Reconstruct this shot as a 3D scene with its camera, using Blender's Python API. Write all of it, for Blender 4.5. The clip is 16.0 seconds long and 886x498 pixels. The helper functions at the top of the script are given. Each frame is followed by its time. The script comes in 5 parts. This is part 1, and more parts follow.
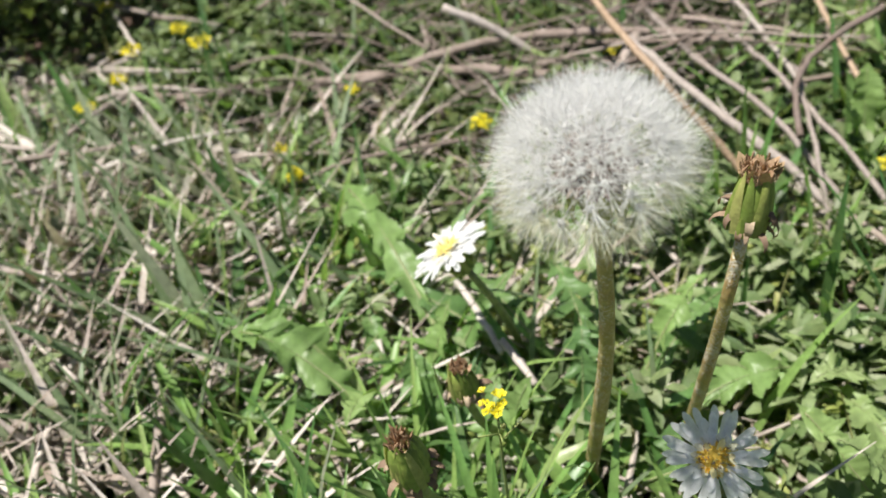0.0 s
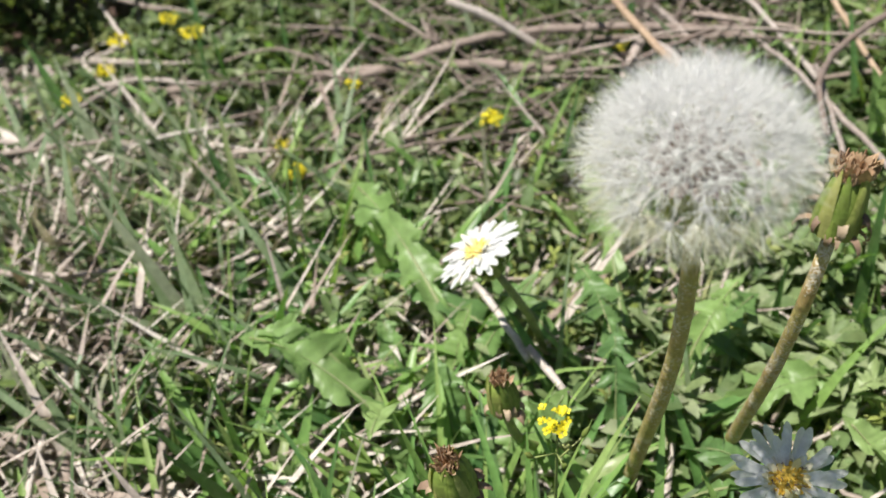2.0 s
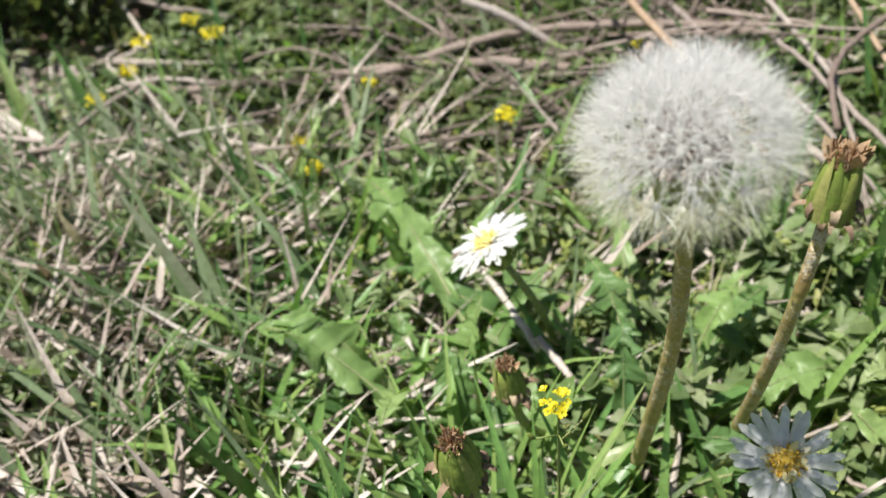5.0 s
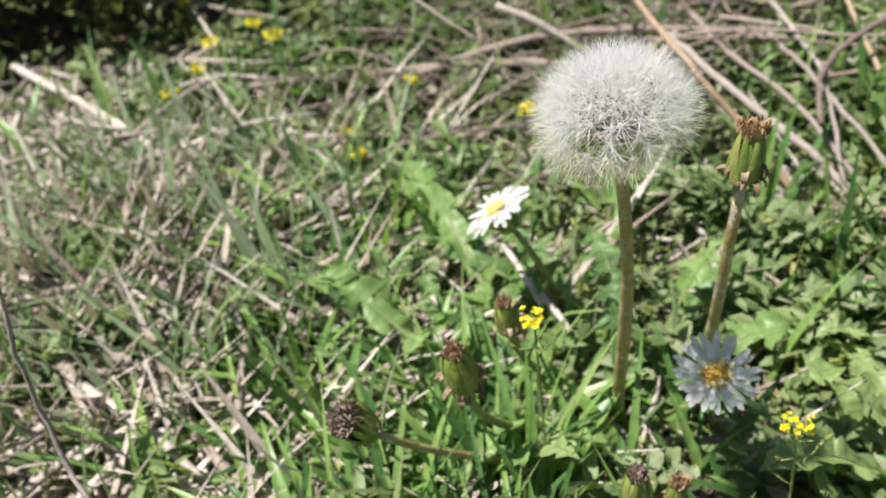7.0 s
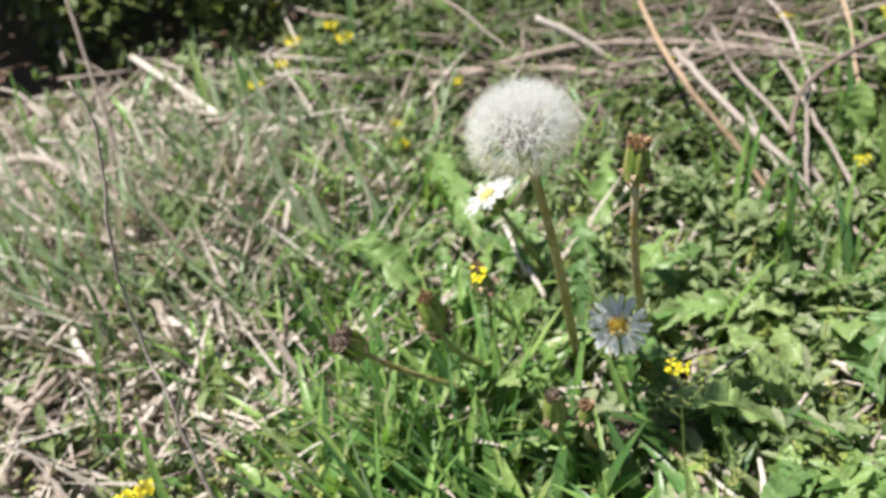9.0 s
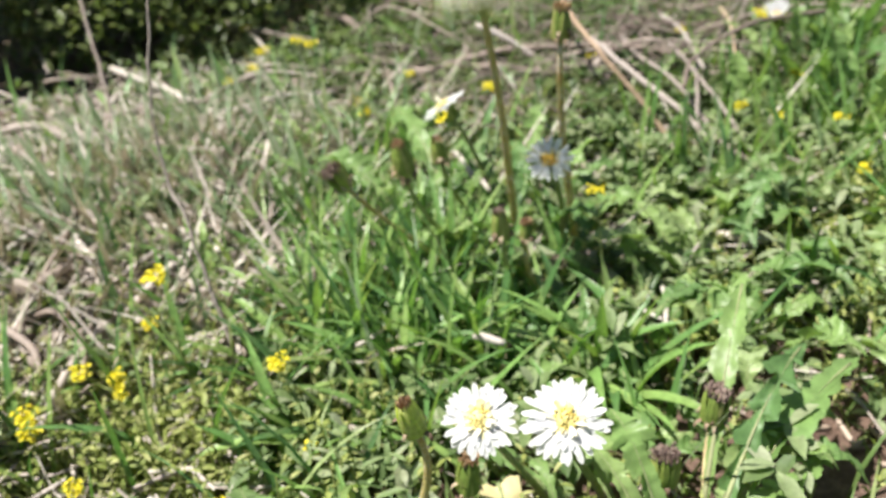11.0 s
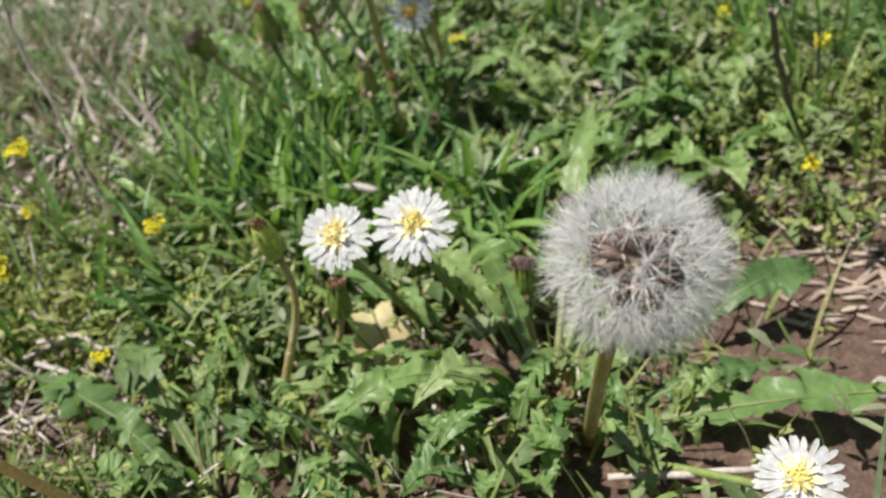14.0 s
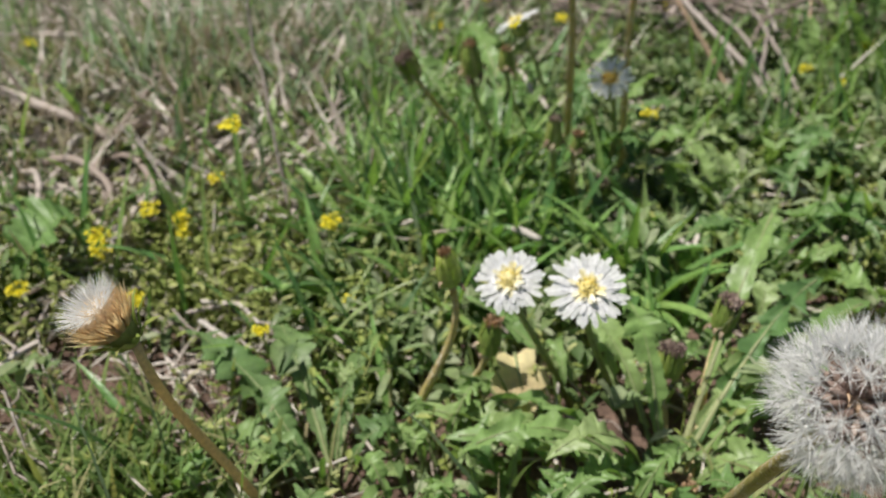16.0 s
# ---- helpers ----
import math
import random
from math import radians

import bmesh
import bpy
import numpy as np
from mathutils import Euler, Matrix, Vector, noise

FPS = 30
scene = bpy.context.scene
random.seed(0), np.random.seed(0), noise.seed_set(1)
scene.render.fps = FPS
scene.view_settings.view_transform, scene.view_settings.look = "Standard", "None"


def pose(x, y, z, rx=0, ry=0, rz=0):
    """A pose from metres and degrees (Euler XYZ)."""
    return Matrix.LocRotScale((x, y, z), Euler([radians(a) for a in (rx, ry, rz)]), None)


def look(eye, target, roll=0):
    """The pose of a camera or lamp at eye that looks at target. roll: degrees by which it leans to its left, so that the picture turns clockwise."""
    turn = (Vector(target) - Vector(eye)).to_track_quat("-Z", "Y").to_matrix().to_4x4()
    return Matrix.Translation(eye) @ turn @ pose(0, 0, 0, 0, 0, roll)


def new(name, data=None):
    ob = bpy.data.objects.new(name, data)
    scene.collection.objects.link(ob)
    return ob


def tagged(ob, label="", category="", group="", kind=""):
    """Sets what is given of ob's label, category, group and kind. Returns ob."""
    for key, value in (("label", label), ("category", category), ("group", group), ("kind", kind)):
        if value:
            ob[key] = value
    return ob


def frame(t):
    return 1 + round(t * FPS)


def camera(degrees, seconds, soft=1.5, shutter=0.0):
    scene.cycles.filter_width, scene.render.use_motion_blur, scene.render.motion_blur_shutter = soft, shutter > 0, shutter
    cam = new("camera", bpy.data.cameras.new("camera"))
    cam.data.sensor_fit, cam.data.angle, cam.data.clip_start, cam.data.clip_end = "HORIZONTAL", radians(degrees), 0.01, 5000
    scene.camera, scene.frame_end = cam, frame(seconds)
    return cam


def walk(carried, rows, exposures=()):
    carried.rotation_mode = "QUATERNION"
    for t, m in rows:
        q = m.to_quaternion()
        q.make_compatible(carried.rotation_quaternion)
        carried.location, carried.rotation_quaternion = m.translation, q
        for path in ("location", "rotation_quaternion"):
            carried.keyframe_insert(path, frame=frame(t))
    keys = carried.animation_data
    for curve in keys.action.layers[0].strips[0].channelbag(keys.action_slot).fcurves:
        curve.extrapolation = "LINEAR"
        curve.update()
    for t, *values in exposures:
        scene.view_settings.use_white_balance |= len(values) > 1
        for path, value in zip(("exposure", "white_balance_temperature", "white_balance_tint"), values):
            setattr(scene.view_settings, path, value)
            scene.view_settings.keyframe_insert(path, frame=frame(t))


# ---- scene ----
cam = camera(56.6, 16.0, soft=1.6)
cam.data.dof.use_dof = True
cam.data.dof.focus_distance = 0.21
cam.data.dof.aperture_fstop = 16.5
PATH = [
    (0, (-0.039, 0.075, 0.312), (0.256, 1.608, -0.939), -8.7),
    (0.5, (-0.047, 0.082, 0.305), (0.262, 1.607, -0.951), -8.2),
    (1, (-0.055, 0.093, 0.3), (0.279, 1.613, -0.957), -7.4),
    (1.5, (-0.058, 0.099, 0.301), (0.291, 1.614, -0.957), -7.0),
    (2, (-0.055, 0.096, 0.303), (0.3, 1.609, -0.956), -7.0),
    (2.5, (-0.055, 0.096, 0.3), (0.297, 1.606, -0.963), -7.1),
    (3, (-0.057, 0.093, 0.303), (0.288, 1.602, -0.964), -7.2),
    (3.5, (-0.058, 0.092, 0.302), (0.278, 1.6, -0.969), -7.5),
    (5.8, (-0.051, 0.076, 0.309), (0.231, 1.616, -0.935), -8.9),
    (6, (-0.052, 0.069, 0.316), (0.225, 1.604, -0.935), -9.3),
    (6.5, (-0.054, 0.047, 0.322), (0.186, 1.6, -0.916), -9.5),
    (7, (-0.053, 0.026, 0.328), (0.14, 1.592, -0.902), -9.6),
    (7.5, (-0.038, 0.004, 0.345), (0.075, 1.577, -0.885), -10.2),
    (8, (-0.02, -0.021, 0.367), (-0.013, 1.545, -0.877), -11.1),
    (8.2, (-0.012, -0.031, 0.376), (-0.054, 1.525, -0.881), -11.8),
    (10.3, (-0.019, -0.137, 0.365), (-0.009, 1.533, -0.736), -10.6),
    (10.5, (-0.031, -0.158, 0.357), (0.032, 1.522, -0.725), -9.4),
    (11, (-0.059, -0.216, 0.314), (0.122, 1.501, -0.695), -7.1),
    (11.5, (-0.063, -0.247, 0.298), (0.173, 1.446, -0.741), -6.5),
    (12, (-0.05, -0.254, 0.289), (0.226, 1.409, -0.788), -6.4),
    (12.5, (-0.051, -0.269, 0.282), (0.243, 1.362, -0.837), -7.6),
    (13, (-0.044, -0.261, 0.285), (0.252, 1.346, -0.868), -8.9),
    (13.5, (-0.04, -0.26, 0.284), (0.248, 1.336, -0.886), -9.7),
    (14, (-0.037, -0.257, 0.282), (0.254, 1.338, -0.889), -9.7),
    (14.5, (-0.039, -0.252, 0.285), (0.272, 1.355, -0.866), -7.0),
    (15, (-0.045, -0.246, 0.293), (0.252, 1.391, -0.817), -1.9),
    (15.5, (-0.077, -0.297, 0.316), (0.115, 1.371, -0.771), 2.0),
    (16, (-0.069, -0.26, 0.3), (0.007, 1.409, -0.8), 0.1),
]
EXPOSURES = [(0, 0.63), (3.5, 0.59), (7, 0.70), (8.2, 0.75), (10.3, 0.95), (11, 0.97), (12, 1.01), (12.5, 0.44), (12.7, 0.26), (13, 0.08), (13.5, 0.08), (14, 0.35), (14.5, 0.39), (14.8, 0.56), (15.2, 0.64), (15.5, 0.42), (16, 0.29)]
walk(cam, [(t, look(eye, target, roll)) for t, eye, target, roll in PATH], EXPOSURES)

# ---- world, sun, exposure ----
SUN_FROM = Vector((-0.38, 0.02, 1.0)).normalized()
world = bpy.data.worlds.new("sky")
scene.world = world
world.use_nodes = True
wn = world.node_tree
sky = wn.nodes.new("ShaderNodeTexSky")
sky.sky_type = "NISHITA"
sky.sun_disc = False
sky.sun_elevation = math.asin(SUN_FROM.z)
sky.sun_rotation = math.atan2(SUN_FROM.x, SUN_FROM.y)
wn.links.new(sky.outputs[0], wn.nodes["Background"].inputs["Color"])
wn.nodes["Background"].inputs["Strength"].default_value = 0.042
sun_data = bpy.data.lights.new("sun", "SUN")
sun_data.energy = 5.0
sun_data.angle = radians(0.6)
sun_data.color = (1.0, 0.95, 0.87)
sun = new("sun", sun_data)
sun.matrix_world = look(SUN_FROM * 5, (0, 0, 0))


# ---- materials ----
def nodes_of(name):
    m = bpy.data.materials.new(name)
    m.use_nodes = True
    t = m.node_tree
    return m, t, t.nodes["Principled BSDF"], t.nodes["Material Output"]


def noise_tex(t, scale, detail=3.0, rough=0.6):
    co = t.nodes.new("ShaderNodeTexCoord")
    n = t.nodes.new("ShaderNodeTexNoise")
    n.inputs["Scale"].default_value, n.inputs["Detail"].default_value = scale, detail
    n.inputs["Roughness"].default_value = rough
    t.links.new(co.outputs["Object"], n.inputs["Vector"])
    return n


def ramp(t, source, stops):
    r = t.nodes.new("ShaderNodeValToRGB")
    e = r.color_ramp.elements
    while len(e) < len(stops):
        e.new(0.5)
    for k, (p, c) in enumerate(stops):
        e[k].position, e[k].color = p, (*c, 1)
    t.links.new(source, r.inputs["Fac"])
    return r.outputs["Color"]


def mixed(t, fac, a, b, kind="MIX"):
    m = t.nodes.new("ShaderNodeMix")
    m.data_type, m.blend_type = "RGBA", kind
    for sock, v in ((m.inputs["Factor"], fac), (m.inputs["A"], a), (m.inputs["B"], b)):
        if isinstance(v, (int, float)):
            sock.default_value = v
        elif isinstance(v, tuple):
            sock.default_value = (*v, 1)
        else:
            t.links.new(v, sock)
    return m.outputs["Result"]


def bump_on(t, shader, height, strength, distance):
    b = t.nodes.new("ShaderNodeBump")
    b.inputs["Strength"].default_value, b.inputs["Distance"].default_value = strength, distance
    t.links.new(height, b.inputs["Height"])
    t.links.new(b.outputs["Normal"], shader.inputs["Normal"])


def plant_material(name, stops, grain=220.0, rough=0.5, through_light=0.35, blotch=0.35, blotch_to=(0.16, 0.15, 0.06), relief=0.4, spec=0.35, tint=(1.15, 1.25, 0.6)):
    """Leaf or petal: colour varied piece by piece and by two grains, part of the light passing through."""
    m, t, p, out = nodes_of(name)
    geo, obj = t.nodes.new("ShaderNodeNewGeometry"), t.nodes.new("ShaderNodeObjectInfo")
    add = t.nodes.new("ShaderNodeMath")
    add.operation = "ADD"
    t.links.new(geo.outputs["Random Per Island"], add.inputs[0])
    t.links.new(obj.outputs["Random"], add.inputs[1])
    wrap = t.nodes.new("ShaderNodeMath")
    wrap.operation = "FRACT"
    t.links.new(add.outputs[0], wrap.inputs[0])
    base = ramp(t, wrap.outputs[0], stops)
    big = noise_tex(t, grain * 0.22, 2.0)
    fine = noise_tex(t, grain, 4.0)
    spots = ramp(t, big.outputs["Fac"], [(0.45, (0, 0, 0)), (0.75, (1, 1, 1))])
    sc = t.nodes.new("ShaderNodeMath")
    sc.operation = "MULTIPLY"
    t.links.new(spots, sc.inputs[0])
    sc.inputs[1].default_value = blotch
    col = mixed(t, sc.outputs[0], base, blotch_to)
    shade = ramp(t, fine.outputs["Fac"], [(0.25, (0.72, 0.72, 0.72)), (0.75, (1.2, 1.2, 1.2))])
    col = mixed(t, 1.0, col, shade, "MULTIPLY")
    t.links.new(col, p.inputs["Base Color"])
    p.inputs["Roughness"].default_value = rough
    p.inputs["Specular IOR Level"].default_value = spec
    both = t.nodes.new("ShaderNodeMath")
    both.operation = "MULTIPLY_ADD"
    t.links.new(big.outputs["Fac"], both.inputs[0])
    both.inputs[1].default_value = 3.0
    t.links.new(fine.outputs["Fac"], both.inputs[2])
    bump_on(t, p, both.outputs[0], relief, 0.0007)
    if through_light:
        tr = t.nodes.new("ShaderNodeBsdfTranslucent")
        t.links.new(mixed(t, 1.0, col, tint, "MULTIPLY"), tr.inputs["Color"])
        mx = t.nodes.new("ShaderNodeMixShader")
        mx.inputs[0].default_value = through_light
        t.links.new(p.outputs[0], mx.inputs[1])
        t.links.new(tr.outputs[0], mx.inputs[2])
        t.links.new(mx.outputs[0], out.inputs["Surface"])
    return m


M_GRASS = plant_material("grass", [(0, (0.10, 0.17, 0.05)), (0.5, (0.18, 0.28, 0.08)), (0.8, (0.27, 0.34, 0.12)), (1, (0.45, 0.38, 0.23))], 300)
M_BLADE = plant_material("broad_grass", [(0, (0.06, 0.14, 0.045)), (0.35, (0.13, 0.27, 0.08)), (0.6, (0.23, 0.40, 0.11)), (0.9, (0.29, 0.43, 0.13)), (1, (0.34, 0.40, 0.20))], 240, rough=0.36, spec=0.5)
M_GREY = plant_material("grey_grass", [(0, (0.13, 0.20, 0.10)), (0.6, (0.21, 0.29, 0.16)), (1, (0.34, 0.36, 0.27))], 260)
M_LEAF = plant_material("dandelion_leaf", [(0, (0.12, 0.23, 0.08)), (0.3, (0.18, 0.31, 0.10)), (0.8, (0.26, 0.39, 0.13)), (1, (0.34, 0.44, 0.19))], 160, rough=0.42, spec=0.45, through_light=0.38, blotch=0.25, blotch_to=(0.22, 0.27, 0.12))
M_LEAF_OLD = plant_material("old_leaf", [(0, (0.11, 0.21, 0.07)), (1, (0.21, 0.32, 0.12))], 150, rough=0.45, blotch=0.25, blotch_to=(0.24, 0.26, 0.16))
M_RIB = plant_material("midrib", [(0, (0.26, 0.33, 0.15)), (1, (0.36, 0.38, 0.20))], 200, through_light=0.2)
M_COVER = plant_material("small_leaves", [(0, (0.08, 0.14, 0.05)), (0.35, (0.18, 0.26, 0.10)), (0.7, (0.25, 0.33, 0.15)), (1, (0.37, 0.41, 0.27))], 300, rough=0.55)
M_SPRIG = plant_material("sprig_leaves", [(0, (0.19, 0.25, 0.06)), (0.6, (0.34, 0.40, 0.11)), (1, (0.47, 0.48, 0.21))], 400)
# undergrowth green kept very dark: shade under the twigs is in the colour
M_GAP_SHADE = plant_material("gap_shade_leaves", [(0, (0.055, 0.095, 0.03)), (0.6, (0.09, 0.14, 0.045)), (1, (0.15, 0.19, 0.07))], 200, rough=0.4)
M_BUSH = plant_material("bush_leaves", [(0, (0.07, 0.11, 0.035)), (0.6, (0.15, 0.20, 0.07)), (1, (0.27, 0.31, 0.13))], 200, rough=0.35)
M_STRAW = plant_material("straw", [(0, (0.29, 0.23, 0.195)), (0.35, (0.44, 0.38, 0.34)), (0.75, (0.59, 0.53, 0.48)), (1, (0.67, 0.62, 0.57))], 420, rough=0.65, through_light=0.1, blotch=0.4, blotch_to=(0.20, 0.13, 0.09))
M_TWIG = plant_material("twig", [(0, (0.15, 0.115, 0.10)), (0.6, (0.28, 0.225, 0.195)), (1, (0.42, 0.355, 0.315))], 330, rough=0.75, through_light=0, blotch=0.55, blotch_to=(0.17, 0.12, 0.09), relief=0.8)
M_GREYTWIG = plant_material("grey_twig", [(0, (0.30, 0.255, 0.23)), (1, (0.47, 0.42, 0.385))], 330, rough=0.75, through_light=0, blotch=0.4, blotch_to=(0.24, 0.19, 0.16), relief=0.8)
M_TAN = plant_material("tan_twig", [(0, (0.38, 0.275, 0.19)), (1, (0.46, 0.35, 0.25))], 330, rough=0.6, through_light=0, blotch=0.4, blotch_to=(0.25, 0.16, 0.10), relief=0.8)
M_CHIP = plant_material("wood_chip", [(0, (0.30, 0.225, 0.18)), (1, (0.54, 0.44, 0.365))], 330, rough=0.75, through_light=0, blotch=0.4, blotch_to=(0.22, 0.14, 0.10), relief=0.8)
M_DARKTWIG = plant_material("dark_twig", [(0, (0.10, 0.085, 0.08)), (1, (0.17, 0.14, 0.12))], 330, rough=0.7, through_light=0, relief=0.8)
M_STEM = plant_material("flower_stem", [(0, (0.44, 0.38, 0.12)), (1, (0.54, 0.45, 0.18))], 520, rough=0.42, through_light=0.2, blotch=0.7, blotch_to=(0.50, 0.31, 0.15), relief=0.7)


def wool_on(m, scale, lo, hi, colour):
    """Pale woolly flecks over a stem, denser in patches."""
    t = m.node_tree
    p = next(n for n in t.nodes if n.type == "BSDF_PRINCIPLED")
    old = p.inputs["Base Color"].links[0].from_socket
    fine, wide = noise_tex(t, scale, 3.0, 0.7), noise_tex(t, 110.0, 2.0)
    both = t.nodes.new("ShaderNodeMath")
    both.operation = "MULTIPLY_ADD"
    t.links.new(wide.outputs["Fac"], both.inputs[0])
    both.inputs[1].default_value = 0.55
    t.links.new(fine.outputs["Fac"], both.inputs[2])
    t.links.new(mixed(t, ramp(t, both.outputs[0], [(lo, (0, 0, 0)), (hi, (1, 1, 1))]), old, colour), p.inputs["Base Color"])
    return m


wool_on(M_STEM, 1500.0, 0.83, 0.89, (0.80, 0.74, 0.62))
M_STEM_TAN = plant_material("tan_stem", [(0, (0.84, 0.69, 0.40)), (1, (0.88, 0.76, 0.48))], 420, rough=0.5, through_light=0.4, blotch=0.2, blotch_to=(0.56, 0.46, 0.24), tint=(1.0, 0.92, 0.65))
M_STEM_GREEN = plant_material("green_stem", [(0, (0.25, 0.33, 0.10)), (1, (0.34, 0.38, 0.14))], 420, rough=0.5, through_light=0.15, blotch=0.4, blotch_to=(0.33, 0.28, 0.17))
M_BRACT = plant_material("bract", [(0, (0.16, 0.24, 0.05)), (0.5, (0.28, 0.37, 0.08)), (1, (0.42, 0.43, 0.15))], 420, through_light=0.2, blotch=0.6, blotch_to=(0.17, 0.13, 0.06))
M_PALEBRACT = plant_material("pale_bract", [(0, (0.42, 0.46, 0.16)), (1, (0.66, 0.64, 0.38))], 420, through_light=0.35)
M_LIMEBRACT = plant_material("lime_bract", [(0, (0.56, 0.66, 0.16)), (1, (0.70, 0.74, 0.30))], 420, through_light=0.5, blotch=0.3, blotch_to=(0.30, 0.24, 0.10))
M_DRYBRACT = plant_material("dry_bract", [(0, (0.17, 0.11, 0.08)), (0.6, (0.33, 0.23, 0.16)), (1, (0.50, 0.40, 0.28))], 420, rough=0.7, through_light=0.2)
M_TUFT = plant_material("withered_tuft", [(0, (0.33, 0.20, 0.12)), (0.5, (0.47, 0.31, 0.19)), (1, (0.58, 0.42, 0.28))], 600, rough=0.8, through_light=0.1)
M_DARKTUFT = plant_material("dark_tuft", [(0, (0.16, 0.11, 0.10)), (0.5, (0.28, 0.20, 0.175)), (1, (0.42, 0.34, 0.29))], 600, rough=0.8, through_light=0.1)
M_PETAL = plant_material("white_petal", [(0, (0.84, 0.85, 0.87)), (1, (0.91, 0.91, 0.92))], 260, rough=0.55, through_light=0.55, blotch=0.1, blotch_to=(0.70, 0.70, 0.76), relief=0.2, spec=0.2, tint=(1.0, 1.0, 1.0))
M_YELLOW = plant_material("yellow_floret", [(0, (0.97, 0.66, 0.08)), (0.6, (0.97, 0.75, 0.15)), (1, (0.96, 0.83, 0.30))], 500, rough=0.6, through_light=0.35, blotch=0.0, relief=0.1, tint=(1.0, 1.0, 1.0))
M_CREAM = plant_material("cream_floret", [(0, (0.94, 0.84, 0.42)), (0.5, (0.94, 0.90, 0.66)), (1, (0.93, 0.91, 0.82))], 400, rough=0.55, through_light=0.4, blotch=0.0, relief=0.1, tint=(1.0, 1.0, 1.0))
M_PALE = plant_material("pale_floret", [(0, (0.96, 0.82, 0.24)), (1, (0.96, 0.89, 0.50))], 500, rough=0.6, through_light=0.4, blotch=0.0, relief=0.1, tint=(1.0, 1.0, 0.9))
M_DRABA = plant_material("yellow_petal", [(0, (0.78, 0.66, 0.02)), (1, (0.86, 0.78, 0.05))], 400, rough=0.5, through_light=0.3, blotch=0.05, tint=(1.0, 1.0, 1.0))
M_PAPPUS = plant_material("seed_down", [(0, (0.87, 0.87, 0.86)), (1, (0.94, 0.94, 0.93))], 300, rough=0.5, through_light=0.55, blotch=0.0, relief=0.0, spec=0.3, tint=(1.0, 1.0, 1.0))
M_CREAMDOWN = plant_material("cream_down", [(0, (0.80, 0.79, 0.60)), (1, (0.90, 0.89, 0.76))], 300, rough=0.5, through_light=0.5, blotch=0.0, relief=0.0, spec=0.3, tint=(1.0, 1.0, 0.9))
M_ACHENE = plant_material("seed", [(0, (0.15, 0.10, 0.085)), (0.6, (0.26, 0.19, 0.165)), (1, (0.46, 0.38, 0.33))], 500, rough=0.7, through_light=0)
M_TANDOWN = plant_material("tan_down", [(0, (0.85, 0.70, 0.46)), (1, (0.90, 0.78, 0.57))], 300, rough=0.7, through_light=0.6, blotch=0.0, relief=0.1, tint=(1.0, 0.92, 0.72))
M_BROWNLEAF = plant_material("dry_leaf", [(0, (0.70, 0.63, 0.32)), (1, (0.72, 0.58, 0.36))], 150, rough=0.6, blotch=0.6, blotch_to=(0.44, 0.25, 0.15))
M_STONE = plant_material("stone", [(0, (0.30, 0.25, 0.22)), (1, (0.46, 0.41, 0.38))], 300, rough=0.85, through_light=0, relief=0.9)


def soil_material():
    m, t, p, out = nodes_of("soil")
    a, b, c = noise_tex(t, 9, 4), noise_tex(t, 160, 6, 0.7), noise_tex(t, 700, 4, 0.7)
    col = ramp(t, b.outputs["Fac"], [(0.3, (0.06, 0.036, 0.027)), (0.5, (0.145, 0.088, 0.065)), (0.7, (0.29, 0.19, 0.147))])
    col = mixed(t, a.outputs["Fac"], col, mixed(t, 0.5, col, (0.19, 0.13, 0.10)))
    patch = noise_tex(t, 1.7, 5, 0.65)
    co = t.nodes.new("ShaderNodeTexCoord")
    ln = t.nodes.new("ShaderNodeVectorMath")
    ln.operation = "LENGTH"
    t.links.new(co.outputs["Object"], ln.inputs[0])
    far = t.nodes.new("ShaderNodeMapRange")
    far.inputs["From Min"].default_value, far.inputs["From Max"].default_value = 1.1, 2.6
    t.links.new(ln.outputs["Value"], far.inputs["Value"])
    turf = ramp(t, patch.outputs["Fac"], [(0.35, (0.26, 0.21, 0.14)), (0.5, (0.12, 0.16, 0.05)), (0.7, (0.16, 0.21, 0.07))])
    col = mixed(t, far.outputs["Result"], col, turf)
    t.links.new(mixed(t, 1.0, col, ramp(t, c.outputs["Fac"], [(0.3, (0.6, 0.6, 0.6)), (0.7, (1.25, 1.25, 1.25))]), "MULTIPLY"), p.inputs["Base Color"])
    p.inputs["Roughness"].default_value = 0.95
    bump_on(t, p, b.outputs["Fac"], 0.9, 0.006)
    return m


M_SOIL = soil_material()


# ---- mesh helpers ----
class Buf:
    """Points and faces gathered for one mesh."""

    def __init__(self):
        self.v, self.f = [], []

    def add(self, v, f):
        n = len(self.v)
        self.v.extend(v)
        self.f.extend([tuple(i + n for i in q) for q in f])

    def mesh(self, name, material, smooth=True):
        me = bpy.data.meshes.new(name)
        me.from_pydata([tuple(p) for p in self.v], [], self.f)
        me.materials.append(material)
        if smooth:
            me.polygons.foreach_set("use_smooth", [True] * len(me.polygons))
        me.update()
        return me


def part(name, buf, material, parent, label="", m=None, kind=""):
    """One mesh object under a thing or a part; buf is a Buf or a mesh to share."""
    ob = new(name, buf.mesh(name, material) if isinstance(buf, Buf) else buf)
    ob.parent = parent
    if m is not None:
        ob.matrix_basis = m
    return tagged(ob, label, "", "", kind)


def thing(name, at, label, category, group="", kind=""):
    ob = new(name)
    ob.empty_display_size = 0.01
    ob.location = at
    return tagged(ob, label, category, group, kind)


def one_mesh(name, buf, material, label, category, group="", kind="", at=(0, 0, 0)):
    ob = new(name, buf.mesh(name, material))
    ob.location = at
    return tagged(ob, label, category, group, kind)


